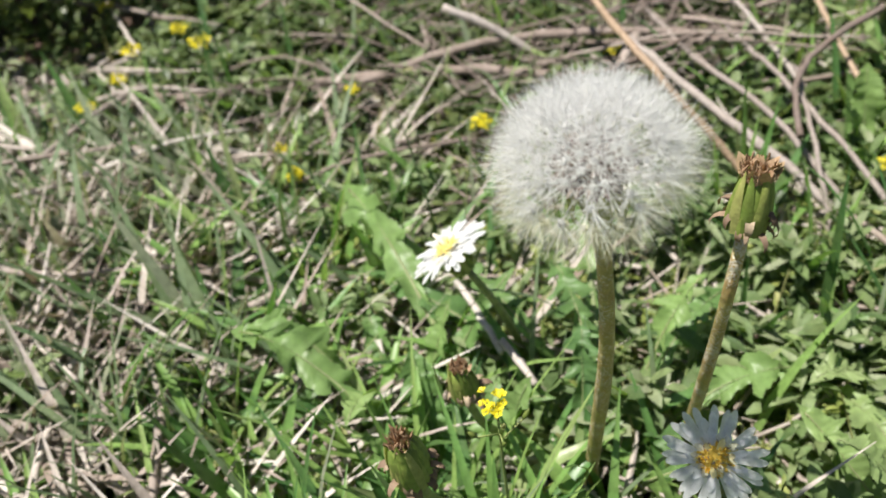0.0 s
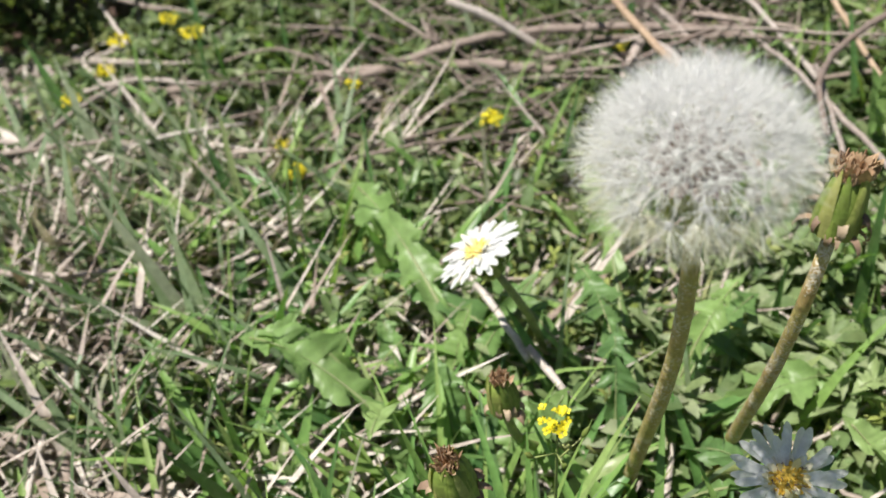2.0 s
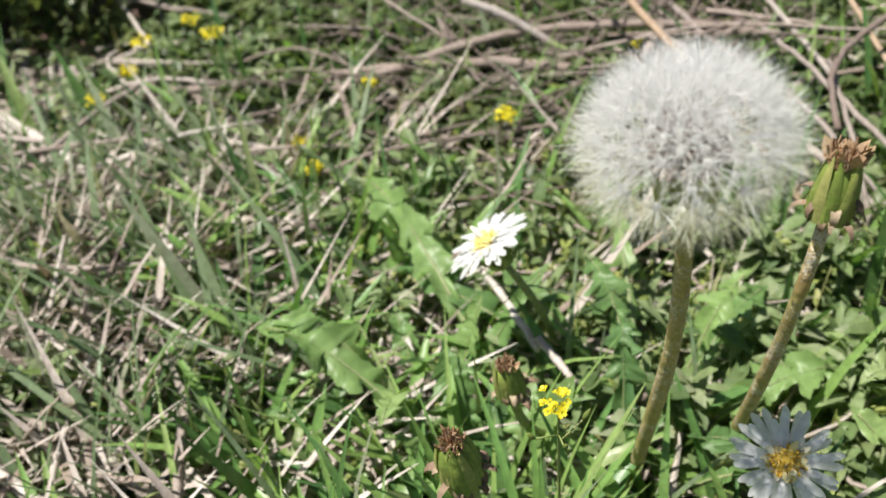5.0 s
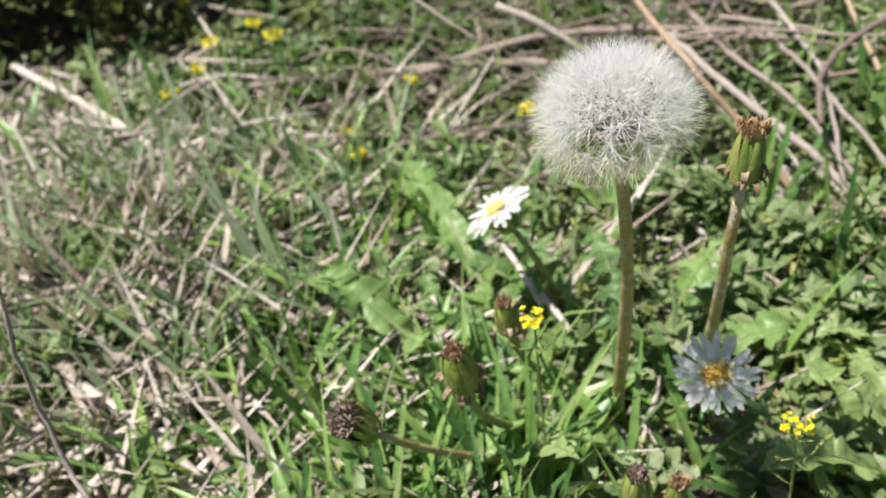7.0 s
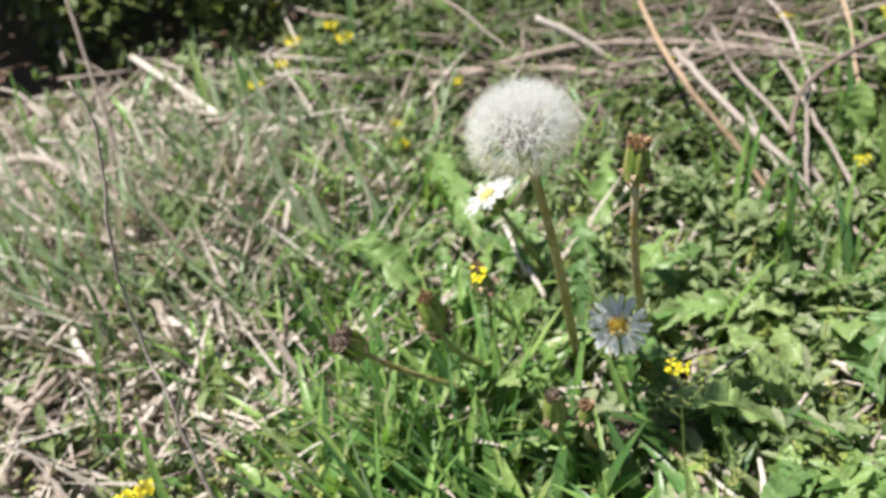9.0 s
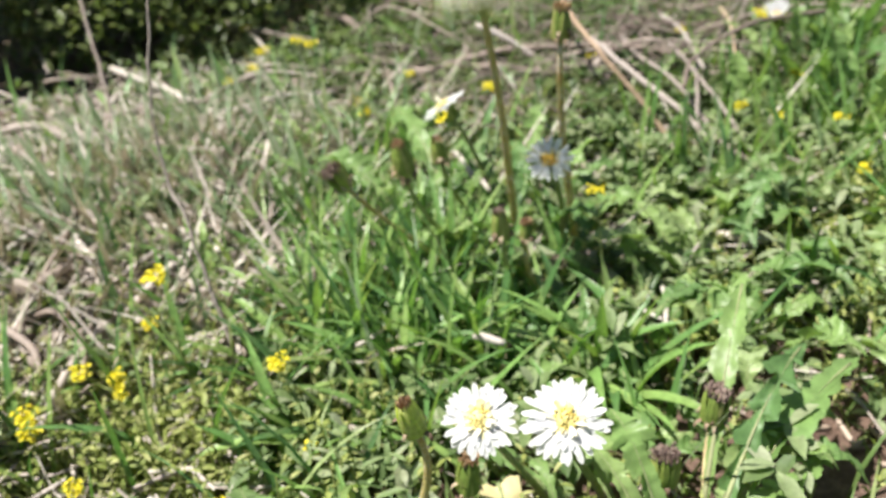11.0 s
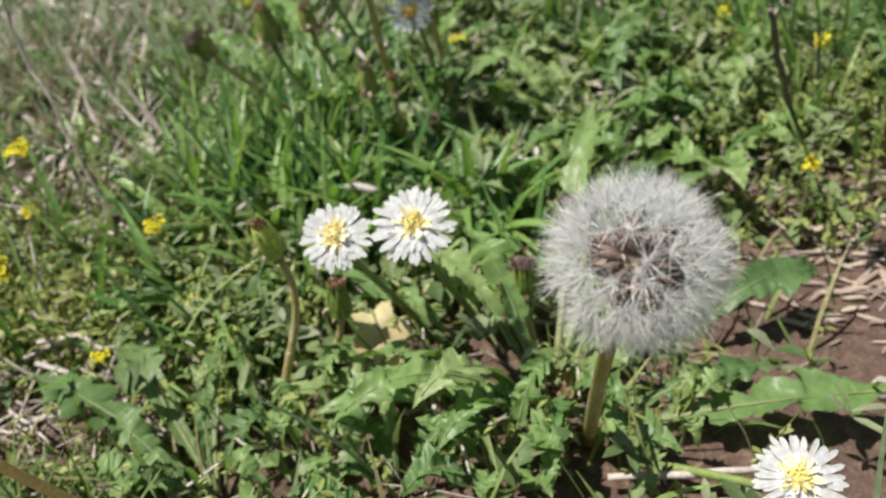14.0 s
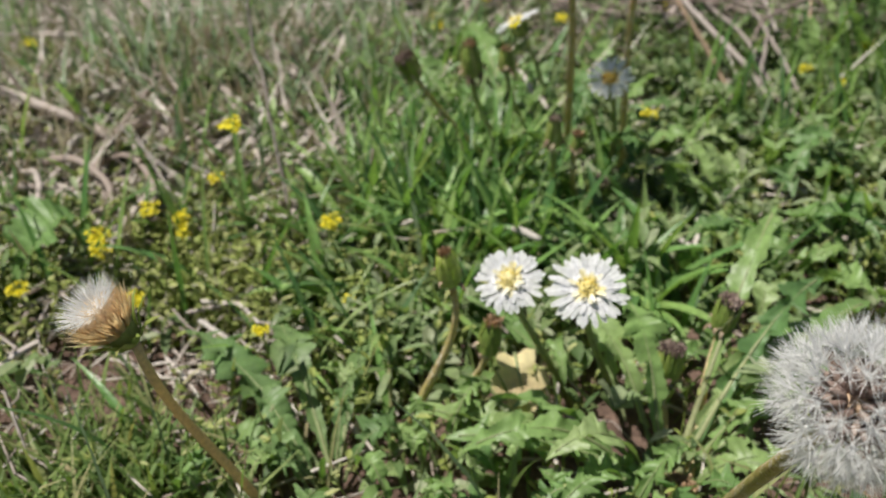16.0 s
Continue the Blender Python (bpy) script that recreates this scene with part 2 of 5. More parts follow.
def bezier(a, b, c, n):
    a, b, c = Vector(a), Vector(b), Vector(c)
    return [a * (1 - s) ** 2 + b * 2 * s * (1 - s) + c * s * s for s in (k / (n - 1) for k in range(n))]


def tube(buf, pts, radii, sides=8, cap=True):
    pts = [Vector(p) for p in pts]
    n = len(pts)
    side = None
    v, f = [], []
    for k, p in enumerate(pts):
        d = (pts[min(k + 1, n - 1)] - pts[max(k - 1, 0)]).normalized()
        side = d.orthogonal() if side is None else side - d * side.dot(d)
        side = side.normalized()
        up = d.cross(side)
        r = radii[k] if isinstance(radii, (list, tuple)) else radii
        for j in range(sides):
            a = 2 * math.pi * j / sides
            v.append(p + (side * math.cos(a) + up * math.sin(a)) * r)
    for k in range(n - 1):
        for j in range(sides):
            j2 = (j + 1) % sides
            f.append((k * sides + j, k * sides + j2, (k + 1) * sides + j2, (k + 1) * sides + j))
    if cap:
        f.append(tuple(range(sides))[::-1])
        f.append(tuple((n - 1) * sides + j for j in range(sides)))
    buf.add(v, f)


def lathe(buf, profile, sides=14, axis=None):
    """Rings of (z, radius), turned round the z axis or set on the matrix axis."""
    v, f = [], []
    for z, r in profile:
        for j in range(sides):
            a = 2 * math.pi * j / sides
            p = Vector((r * math.cos(a), r * math.sin(a), z))
            v.append(axis @ p if axis else p)
    for k in range(len(profile) - 1):
        for j in range(sides):
            j2 = (j + 1) % sides
            f.append((k * sides + j, k * sides + j2, (k + 1) * sides + j2, (k + 1) * sides + j))
    f.append(tuple(range(sides))[::-1])
    f.append(tuple((len(profile) - 1) * sides + j for j in range(sides)))
    buf.add(v, f)


def blade(buf, x, y, z, az, length, width, lean, bend, segs=4, twist=0.0, fold=0.0):
    """A grass blade: rises from (x, y, z), leaning and bending towards az."""
    ca, sa = math.cos(az), math.sin(az)
    px, pz = 0.0, 0.0
    v, f = [], []
    cols = 3 if fold else 2
    for k in range(segs + 1):
        s = k / segs
        w = width * 0.5 * (0.75 + 0.5 * s if s < 0.4 else 0.95 * (1 - ((s - 0.4) / 0.6) ** 1.8)) + 0.00012
        tw = twist * s
        sx, sy = -sa * math.cos(tw) + ca * math.sin(tw) * 0.6, ca * math.cos(tw) + sa * math.sin(tw) * 0.6
        sz = math.sin(tw) * 0.5
        cx, cy, cz = x + ca * px, y + sa * px, z + pz
        v.append((cx - sx * w, cy - sy * w, cz - sz * w))
        if fold:
            v.append((cx + ca * fold * w, cy + sa * fold * w, cz - fold * w))
        v.append((cx + sx * w, cy + sy * w, cz + sz * w))
        a = lean + bend * s
        px += math.sin(a) * length / segs
        pz += math.cos(a) * length / segs
    for k in range(segs):
        for c in range(cols - 1):
            i = k * cols + c
            f.append((i, i + 1, i + cols + 1, i + cols))
    buf.add(v, f)


def small_leaf(buf, x, y, z, az, tilt, length, width):
    """An oval leaf of six faces, folded along its middle."""
    ca, sa, ct, st = math.cos(az), math.sin(az), math.cos(tilt), math.sin(tilt)
    v = []
    for s, w in ((0, 0.08), (0.35, 0.9), (0.7, 0.85), (1, 0.05)):
        d, h = s * length * ct, s * length * st - (s * s) * length * 0.25
        cx, cy, cz = x + ca * d, y + sa * d, z + h
        hw = w * width * 0.5
        lift = hw * 0.45
        v += [(cx - sa * hw, cy + ca * hw, cz + lift), (cx, cy, cz), (cx + sa * hw, cy - ca * hw, cz + lift)]
    f = []
    for k in range(3):
        for c in range(2):
            i = k * 3 + c
            f.append((i, i + 1, i + 4, i + 3))
    buf.add(v, f)


def field(x, y, blobs, base):
    w = base
    for cx, cy, rx, ry, k in blobs:
        w += k * math.exp(-(((x - cx) / rx) ** 2) - ((y - cy) / ry) ** 2)
    return w


SOIL_BARE = [(0.205, -0.03, 0.07, 0.06, 1.2), (-0.19, 0.055, 0.05, 0.035, 1.0), (0.13, -0.12, 0.05, 0.05, 0.7), (-0.22, 0.065, 0.05, 0.03, 0.8), (-0.60, 1.16, 0.32, 0.28, 2.0), (-0.24, 1.09, 0.24, 0.2, 1.0)]


def bare(x, y):
    return max(0.0, 1.0 - field(x, y, SOIL_BARE, 0.0))


def ground_z(x, y):
    return 0.006 * noise.noise((x * 7, y * 7, 0.3)) + 0.0025 * noise.noise((x * 34, y * 34, 1.7))


def clump(x, y, size, seed_no, gap=0.0):
    """0 to 1: patchy growth, with patches about size metres across."""
    n = noise.noise((x / size, y / size, seed_no)) + 0.5 * noise.noise((x / size * 2.3, y / size * 2.3, seed_no + 9))
    return min(1.0, max(gap, 0.5 + 1.6 * n))


def far_shade(x, y):
    return 0.0 if x < -0.06 and y > 0.80 + 0.25 * max(0.0, -0.16 - x) * (x > -0.3) else 1.0


def low(x, y):
    """Growth is trampled lower towards the shrubs."""
    return 0.5 if x < 0.02 and y > 0.58 else 1.0


def leafy(x, y):
    """Little grass where the large leaves spread."""
    return 0.25 if -0.09 < x < 0.03 and 0.27 < y < 0.42 else 0.4 if 0.0 < x < 0.25 and 0.06 < y < 0.26 and (x > 0.06 or y > 0.17) else 1.0


def scatter(rng, count, box, weight):
    """Places in the box (x0, x1, y0, y1), kept by weight(x, y) in 0 to 1."""
    done = 0
    while done < count:
        x, y = rng.uniform(box[0], box[1]), rng.uniform(box[2], box[3])
        if rng.random() < weight(x, y):
            done += 1
            yield x, y


# ---- ground ----
def build_ground():
    def steps(lo, hi, fine):
        inner = [lo + k * fine for k in range(int(round((hi - lo) / fine)) + 1)]
        out = [0.05, 0.12, 0.3, 0.8, 2, 5, 12, 30, 60]
        return [lo - d for d in reversed(out)] + inner + [hi + d for d in out]

    xs, ys = steps(-0.75, 0.75, 0.01), steps(-0.35, 1.25, 0.01)
    v = [(x, y, ground_z(x, y)) for y in ys for x in xs]
    n = len(xs)
    f = [(j * n + i, j * n + i + 1, (j + 1) * n + i + 1, (j + 1) * n + i) for j in range(len(ys) - 1) for i in range(n - 1)]
    b = Buf()
    b.add(v, f)
    one_mesh("ground", b, M_SOIL, "brown crumbly bare soil under the meadow plants", "ground", kind="structure")


build_ground()
NEAR = (-0.62, 0.62, -0.2, 1.2)


# ---- loose cover: litter, grass, small leaves ----
def build_straw():
    rng = random.Random(11)
    b = Buf()
    blobs = [(-0.26, 0.46, 0.2, 0.24, 1.25), (0.15, 0.68, 0.35, 0.17, 0.28), (-0.22, 0.3, 0.11, 0.1, 1.1), (0.21, 0.01, 0.06, 0.06, 0.18), (-0.17, 0.08, 0.06, 0.05, 0.3), (0.25, 0.42, 0.1, 0.12, 0.5)]
    for x, y in scatter(rng, 12500, NEAR, lambda x, y: far_shade(x, y) * field(x, y, blobs, 0.13) * (0.6 if y > 0.93 else 1 if y > 0.16 else 0.3 + 0.4 * (x < -0.14)) * (0.08 if x > 0.06 and y < 0.07 else 0.35 if x > 0.12 and y < 0.1 else 0.22 if x > -0.05 and y > 0.5 else 1)):
        length = rng.uniform(0.016, 0.060) if rng.random() < 0.85 or y < 0.12 else rng.uniform(0.05, 0.12)
        az = rng.uniform(0, math.pi) if x > 0 else rng.gauss(-0.9, 0.9)
        r = rng.uniform(0.0005, 0.0018) * (1.9 if rng.random() < 0.15 else 1) * (0.6 if y < 0.15 else 1)
        z = ground_z(x, y) + rng.uniform(0.001, 0.030)
        if rng.random() < 0.10 and x < 0.05 and y > 0.15:
            length, r = rng.uniform(0.03, 0.10), rng.uniform(0.0018, 0.0034)
        pitch = rng.gauss(0, 0.25)
        d = Vector((math.cos(az) * math.cos(pitch), math.sin(az) * math.cos(pitch), math.sin(pitch)))
        side = Vector((-math.sin(az), math.cos(az), 0)) * rng.gauss(0, 0.12) * length
        a = Vector((x, y, z)) - d * length / 2
        c = Vector((x, y, z)) + d * length / 2
        a.z, c.z = max(a.z, 0.002), max(c.z, 0.002)
        tube(b, [a, (a + c) / 2 + side, c], [r, r * 1.05, r * 0.6], 3, cap=False)
    one_mesh("dry_litter", b, M_STRAW, "matted dry pale straw and dead stalks on the soil", "straw", kind="stuff")


def build_grass():
    rng = random.Random(12)
    b = Buf()
    blobs = [(-0.06, 0.26, 0.1, 0.16, 0.5), (-0.3, 0.55, 0.25, 0.3, 0.03), (-0.205, 0.0, 0.05, 0.04, 0.8), (0.1, 0.36, 0.15, 0.1, 0.3), (-0.33, 0.3, 0.12, 0.15, 0.2), (0.3, 0.3, 0.2, 0.3, 0.25)]
    for x, y in scatter(rng, 4800, NEAR, lambda x, y: field(x, y, blobs, 0.12) * bare(x, y) * clump(x, y, 0.06, 7.0, 0.05) * leafy(x, y) * far_shade(x, y) * (0.2 if x < -0.1 and y > 0.19 else 0.5 if x < -0.08 and 0.06 < y else 1)):
        blade(b, x, y, ground_z(x, y), rng.uniform(0, 6.283), rng.uniform(0.02, 0.065), rng.uniform(0.001, 0.0024), rng.uniform(0.05, 0.7), rng.uniform(0.2, 1.5), 3, rng.gauss(0, 0.5))
    for _ in range(420):
        x, y = rng.gauss(-0.215, 0.035), rng.gauss(-0.012, 0.024)
        blade(b, x, y, ground_z(x, y), rng.uniform(0, 6.283), rng.uniform(0.025, 0.062), rng.uniform(0.0012, 0.0030), rng.uniform(0.05, 0.6), rng.uniform(0.2, 1.2), 4, rng.gauss(0, 0.5))
    one_mesh("grass", b, M_GRASS, "thin green meadow grass", "grass", kind="stuff")
    b = Buf()
    blobs = [(-0.06, 0.27, 0.065, 0.13, 1.0), (-0.205, 0.0, 0.035, 0.03, 0.2), (-0.06, 0.40, 0.05, 0.06, 0.25), (0.02, 0.2, 0.05, 0.05, 0.22), (-0.22, 0.42, 0.14, 0.2, 0.10), (0.03, 0.165, 0.07, 0.05, 0.4), (0.065, 0.10, 0.03, 0.03, 0.5), (-0.14, 0.33, 0.05, 0.06, 0.25)]
    for x, y in scatter(rng, 1350, NEAR, lambda x, y: field(x, y, blobs, 0.015) * bare(x, y) * clump(x, y, 0.035, 8.0, 0.02) * leafy(x, y) * (0.25 if x < -0.12 and y > 0.09 else 1) * (0.1 if y < 0.06 else 1)):
        az = rng.uniform(0, 6.283) if rng.random() < 0.6 else rng.gauss(2.8, 0.8)
        blade(b, x, y, ground_z(x, y), az, rng.uniform(0.04, 0.10), rng.uniform(0.0040, 0.0100) * (0.5 if y < 0.1 else 1), rng.uniform(0.1, 0.6), rng.uniform(0.3, 1.7), 7, rng.gauss(0, 0.6), 0.35)
    for x, y, z, az, length, width, lean, bend in ((0.0, 0.232, 0.022, 0.49, 0.075, 0.0085, 0.75, 0.75), (0.052, 0.272, 0.030, 0.05, 0.060, 0.006, 1.2, 0.5), (0.050, 0.215, 0.0, -0.6, 0.07, 0.006, 0.9, 0.8), (0.035, 0.24, 0.0, 1.2, 0.10, 0.005, 0.5, 0.6), (-0.03, 0.20, 0.02, 2.9, 0.07, 0.006, 0.9, 0.6)):
        blade(b, x, y, z, az, length, width, lean, bend, 8, 0.3, 0.35)
    one_mesh("broad_grass", b, M_BLADE, "broad bright green grass blades in tufts", "grass", kind="stuff")
    b = Buf()
    blobs = [(-0.22, 0.48, 0.13, 0.16, 1.0), (-0.15, 0.6, 0.2, 0.2, 0.3), (-0.1, 0.42, 0.06, 0.1, 0.6)]
    for x, y in scatter(rng, 300, NEAR, lambda x, y: field(x, y, blobs, 0.0) * (y > 0.3) * far_shade(x, y)):
        blade(b, x, y, ground_z(x, y), rng.gauss(2.5, 0.8), rng.uniform(0.07, 0.14) * low(x, y), rng.uniform(0.003, 0.006), rng.uniform(0.3, 0.8), rng.uniform(0.1, 0.9), 5, rng.gauss(0, 0.4))
    blobs = [(-0.12, 0.42, 0.1, 0.16, 1.0), (-0.25, 0.5, 0.15, 0.2, 0.35), (-0.06, 0.3, 0.06, 0.1, 0.6), (-0.4, 0.55, 0.12, 0.15, 0.5)]
    for x, y in scatter(rng, 800, NEAR, lambda x, y: field(x, y, blobs, 0.02) * leafy(x, y) * clump(x, y, 0.05, 12.0, 0.05)):
        blade(b, x, y, ground_z(x, y), rng.uniform(0, 6.283), rng.uniform(0.05, 0.12) * low(x, y), rng.uniform(0.0014, 0.0032), rng.uniform(0.02, 0.4), rng.uniform(0.1, 0.7), 4, rng.gauss(0, 0.4))
    one_mesh("grey_grass", b, M_GREY, "greyish half-dry grass blades leaning over straw", "grass", kind="stuff")
    b = Buf()
    blobs = [(-0.055, 0.22, 0.05, 0.07, 1.0), (-0.06, 0.42, 0.05, 0.06, 0.5), (-0.27, 0.48, 0.14, 0.2, 0.10), (-0.2, 0.16, 0.1, 0.08, 0.1), (0.02, 0.20, 0.05, 0.05, 0.5), (-0.4, 0.45, 0.12, 0.2, 0.15), (0.3, 0.3, 0.12, 0.15, 0.3)]
    for x, y in scatter(rng, 1100, NEAR, lambda x, y: field(x, y, blobs, 0.02) * bare(x, y) * clump(x, y, 0.045, 14.0, 0.04) * leafy(x, y) * (0.25 if x < -0.10 and y > 0.19 else 0.2 if y < 0.06 else 1)):
        blade(b, x, y, ground_z(x, y), rng.uniform(0, 6.283), rng.uniform(0.045, 0.115), rng.uniform(0.0024, 0.0054), rng.uniform(0.02, 0.45), rng.uniform(0.1, 1.0), 5, rng.gauss(0, 0.5), 0.25)
    one_mesh("upright_grass", b, M_BLADE, "slender upright green grass blades", "grass", kind="stuff")
    b = Buf()
    blobs = [(-0.25, 0.46, 0.16, 0.2, 1.0), (-0.38, 0.36, 0.1, 0.1, 0.5), (-0.12, 0.62, 0.12, 0.12, 0.6), (-0.16, 0.3, 0.06, 0.08, 0.5)]
    for x, y in scatter(rng, 5600, NEAR, lambda x, y: field(x, y, blobs, 0.01 if y > 0.2 else 0.0) * clump(x, y, 0.05, 21.0, 0.15) * far_shade(x, y) * (1 if y > 0.16 else 0)):
        az = rng.gauss(-0.9, 0.7) if rng.random() < 0.7 else rng.uniform(0, 6.283)
        blade(b, x, y, ground_z(x, y), az, rng.uniform(0.04, 0.125) * low(x, y), rng.uniform(0.002, 0.0055), rng.uniform(0.6, 1.25), rng.uniform(-0.1, 0.5), 4, rng.gauss(0, 0.6), 0.2)
    one_mesh("dead_grass", b, M_STRAW, "bleached dead grass blades leaning over each other", "dead grass", kind="stuff")
    b = Buf()
    for k in range(34000):
        r, a = 0.6 + 5.0 * rng.random() ** 1.7, rng.uniform(0, 6.283)
        x, y = r * math.cos(a), 0.5 + r * math.sin(a)
        if NEAR[0] < x < NEAR[1] and NEAR[2] < y < NEAR[3] or bare(x, y) < 0.3:
            continue
        blade(b, x, y, 0, rng.uniform(0, 6.283), rng.uniform(0.04, 0.12), rng.uniform(0.003, 0.007), rng.uniform(0.05, 0.7), rng.uniform(0.2, 1.3), 3)
    one_mesh("outer_grass", b, M_GRASS, "thin green grass of the wider meadow", "grass", kind="stuff")


def build_cover():
    rng = random.Random(13)
    b = Buf()
    blobs = [(0.2, 0.28, 0.12, 0.12, 1.0), (0.1, 0.19, 0.08, 0.05, 0.5), (0.03, 0.42, 0.1, 0.07, 0.5), (0.35, 0.35, 0.12, 0.2, 0.5), (0.4, 0.85, 0.15, 0.1, 0.25), (-0.08, 0.75, 0.1, 0.1, 0.3), (-0.05, 0.1, 0.08, 0.06, 0.4), (-0.25, 0.36, 0.13, 0.12, 0.5), (-0.16, 0.5, 0.1, 0.1, 0.25), (0.0, 0.62, 0.13, 0.10, 0.45)]
    for x, y in scatter(rng, 7800, NEAR, lambda x, y: field(x, y, blobs, 0.05 if y < 0.5 else 0.025) * bare(x, y) * clump(x, y, 0.045, 3.0, 0.03) * (0.35 if 0.08 < x < 0.36 and y > 0.45 else 0.5 if 0.06 < x < 0.28 and y < 0.24 else 0.4 if -0.09 < x < 0.03 and 0.27 < y < 0.42 else 0.45 if y < 0.08 else 1)):
        z = ground_z(x, y) + 0.004 + 0.045 * rng.random() * clump(x, y, 0.045, 3.0, 0.25)
        a0 = rng.uniform(0, 6.283)
        size = rng.uniform(0.009, 0.020)
        slim = rng.uniform(0.2, 0.5)
        for j in range(rng.choice((3, 4, 5, 6))):
            small_leaf(b, x, y, z + rng.uniform(-0.006, 0.006), a0 + j * 1.35 + rng.gauss(0, 0.4), rng.uniform(-0.1, 1.15), size * rng.uniform(0.7, 1.3), size * slim * rng.uniform(0.8, 1.15))
    # low leaves, coloured dark to deepen the shaded gaps between the dead twigs
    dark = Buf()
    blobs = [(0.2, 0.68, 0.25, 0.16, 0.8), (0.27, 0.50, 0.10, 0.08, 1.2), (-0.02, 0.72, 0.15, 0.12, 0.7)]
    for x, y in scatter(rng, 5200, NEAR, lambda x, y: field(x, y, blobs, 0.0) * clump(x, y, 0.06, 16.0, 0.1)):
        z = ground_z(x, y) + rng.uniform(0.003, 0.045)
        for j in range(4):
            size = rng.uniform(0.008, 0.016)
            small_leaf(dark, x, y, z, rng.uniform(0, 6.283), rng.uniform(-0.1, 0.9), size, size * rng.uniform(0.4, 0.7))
    one_mesh("undergrowth", dark, M_GAP_SHADE, "leafy undergrowth coloured dark green for the shaded gaps beneath dead twigs", "undergrowth", kind="stuff")
    one_mesh("ground_cover", b, M_COVER, "low grey-green ground cover of small leaves", "ground cover", kind="stuff")
    b = Buf()
    blobs = [(-0.2, 0.19, 0.12, 0.09, 1.0), (-0.36, 0.34, 0.12, 0.12, 0.5), (-0.12, 0.1, 0.06, 0.04, 0.6), (0.02, 0.42, 0.1, 0.1, 0.2), (0.27, 0.2, 0.08, 0.1, 0.4)]
    for x, y in scatter(rng, 5400, NEAR, lambda x, y: field(x, y, blobs, 0.03) * bare(x, y) * clump(x, y, 0.04, 5.0, 0.1) * (0.3 if x < -0.14 and y > 0.205 else 1)):
        h = rng.uniform(0.014, 0.05)
        lx, ly = rng.gauss(0, 0.25), rng.gauss(0, 0.25)
        z0 = ground_z(x, y)
        tube(b, [(x, y, z0), (x + lx * h, y + ly * h, z0 + h)], 0.0004, 3, cap=False)
        for j in range(8):
            s = rng.uniform(0.25, 1.0)
            size = rng.uniform(0.003, 0.009)
            small_leaf(b, x + lx * h * s, y + ly * h * s, z0 + h * s, rng.uniform(0, 6.283), rng.uniform(-0.1, 1.1), size, size * rng.uniform(0.18, 0.45))
    one_mesh("sprigs", b, M_SPRIG, "fine yellow-green sprigs of low weeds", "ground cover", kind="stuff")


build_straw()
build_grass()
build_cover()


# ---- dandelion parts ----
def lobed_leaf(base, tip, arch, width, lobes, depth, rng, side_lift=0.25, roll=0.0):
    """Blade and midrib of a leaf from base to tip. depth: how deep its backward teeth cut in."""
    base, tip = Vector(base), Vector(tip)
    mid = (base + tip) / 2 + Vector((0, 0, arch))
    rows = 72
    width, lobes = width * 0.88, lobes + 2
    pts = bezier(base, mid, tip, rows)
    v, f = [], []
    ph = rng.random()
    length = (tip - base).length
    size_of = [[rng.uniform(0.72, 1.15) for _ in range(lobes + 3)] for _ in range(2)]
    for k, p in enumerate(pts):
        s = k / (rows - 1)
        d = (pts[min(k + 1, rows - 1)] - pts[max(k - 1, 0)]).normalized()
        flat = d.cross(Vector((0, 0, 1)))
        flat = flat.normalized() if flat.length > 1e-4 else Vector((1, 0, 0))
        up = flat.cross(d)
        flat, up = flat * math.cos(roll) + up * math.sin(roll), up * math.cos(roll) - flat * math.sin(roll)
        env = 0.16 + 0.84 * min(1, max(0, (s - 0.08) / 0.5)) ** 1.2
        env *= 1 if s < 0.72 else max(0.02, 1 - ((s - 0.72) / 0.28) ** 1.35)
        row = []
        for sg in (-1, 1):
            u0 = s * lobes + ph + (0.18 if sg > 0 else 0)
            q = u0 % 1.0
            cut = min(0.88, depth * 1.35)
            tooth = (1 - cut) + cut * (1 - q) ** 1.2 * min(1.0, q / 0.10 + 0.1)
            tooth *= (1 - 0.20 * ((s * lobes * 3.7 + ph) % 1.0)) * (1 - (1 - size_of[sg > 0][int(u0)]) * (q < 0.9))
            if s > 0.86:
                tooth = max(tooth, 0.6)
            w = width * 0.5 * env * tooth * (0.9 + 0.25 * noise.noise((s * 9, sg * 3.0, ph * 31)))
            back = -d * depth * width * 0.30 * (1 - q) * env
            wave = (0.10 * math.sin(s * 17 + sg + ph * 9) + 0.16 * noise.noise((s * 14, sg * 2.0, ph * 20))) * width * env
            vein = 0.045 * width * env * abs(math.sin(s * 3.1416 * (lobes * 1.5 + 3) + sg * 0.4))
            row.append([p + flat * sg * w * u + up * (side_lift * w * u + wave * u * u + vein * (1 - abs(2 * u - 1.1))) + back * u for u in (1.0, 0.55)])
        v += [row[0][0], row[0][1], p - up * width * 0.02, row[1][1], row[1][0]]
    for k in range(rows - 1):
        for c in range(4):
            i = k * 5 + c
            f.append((i, i + 1, i + 6, i + 5))
    blade_buf, rib = Buf(), Buf()
    blade_buf.add(v, f)
    r0 = max(0.0009, min(0.0022, length * 0.014))
    tube(rib, pts[:-3:3], [r0 * (1 - 0.85 * j / 14) for j in range(len(pts[:-3:3]))], 6)
    return blade_buf, rib


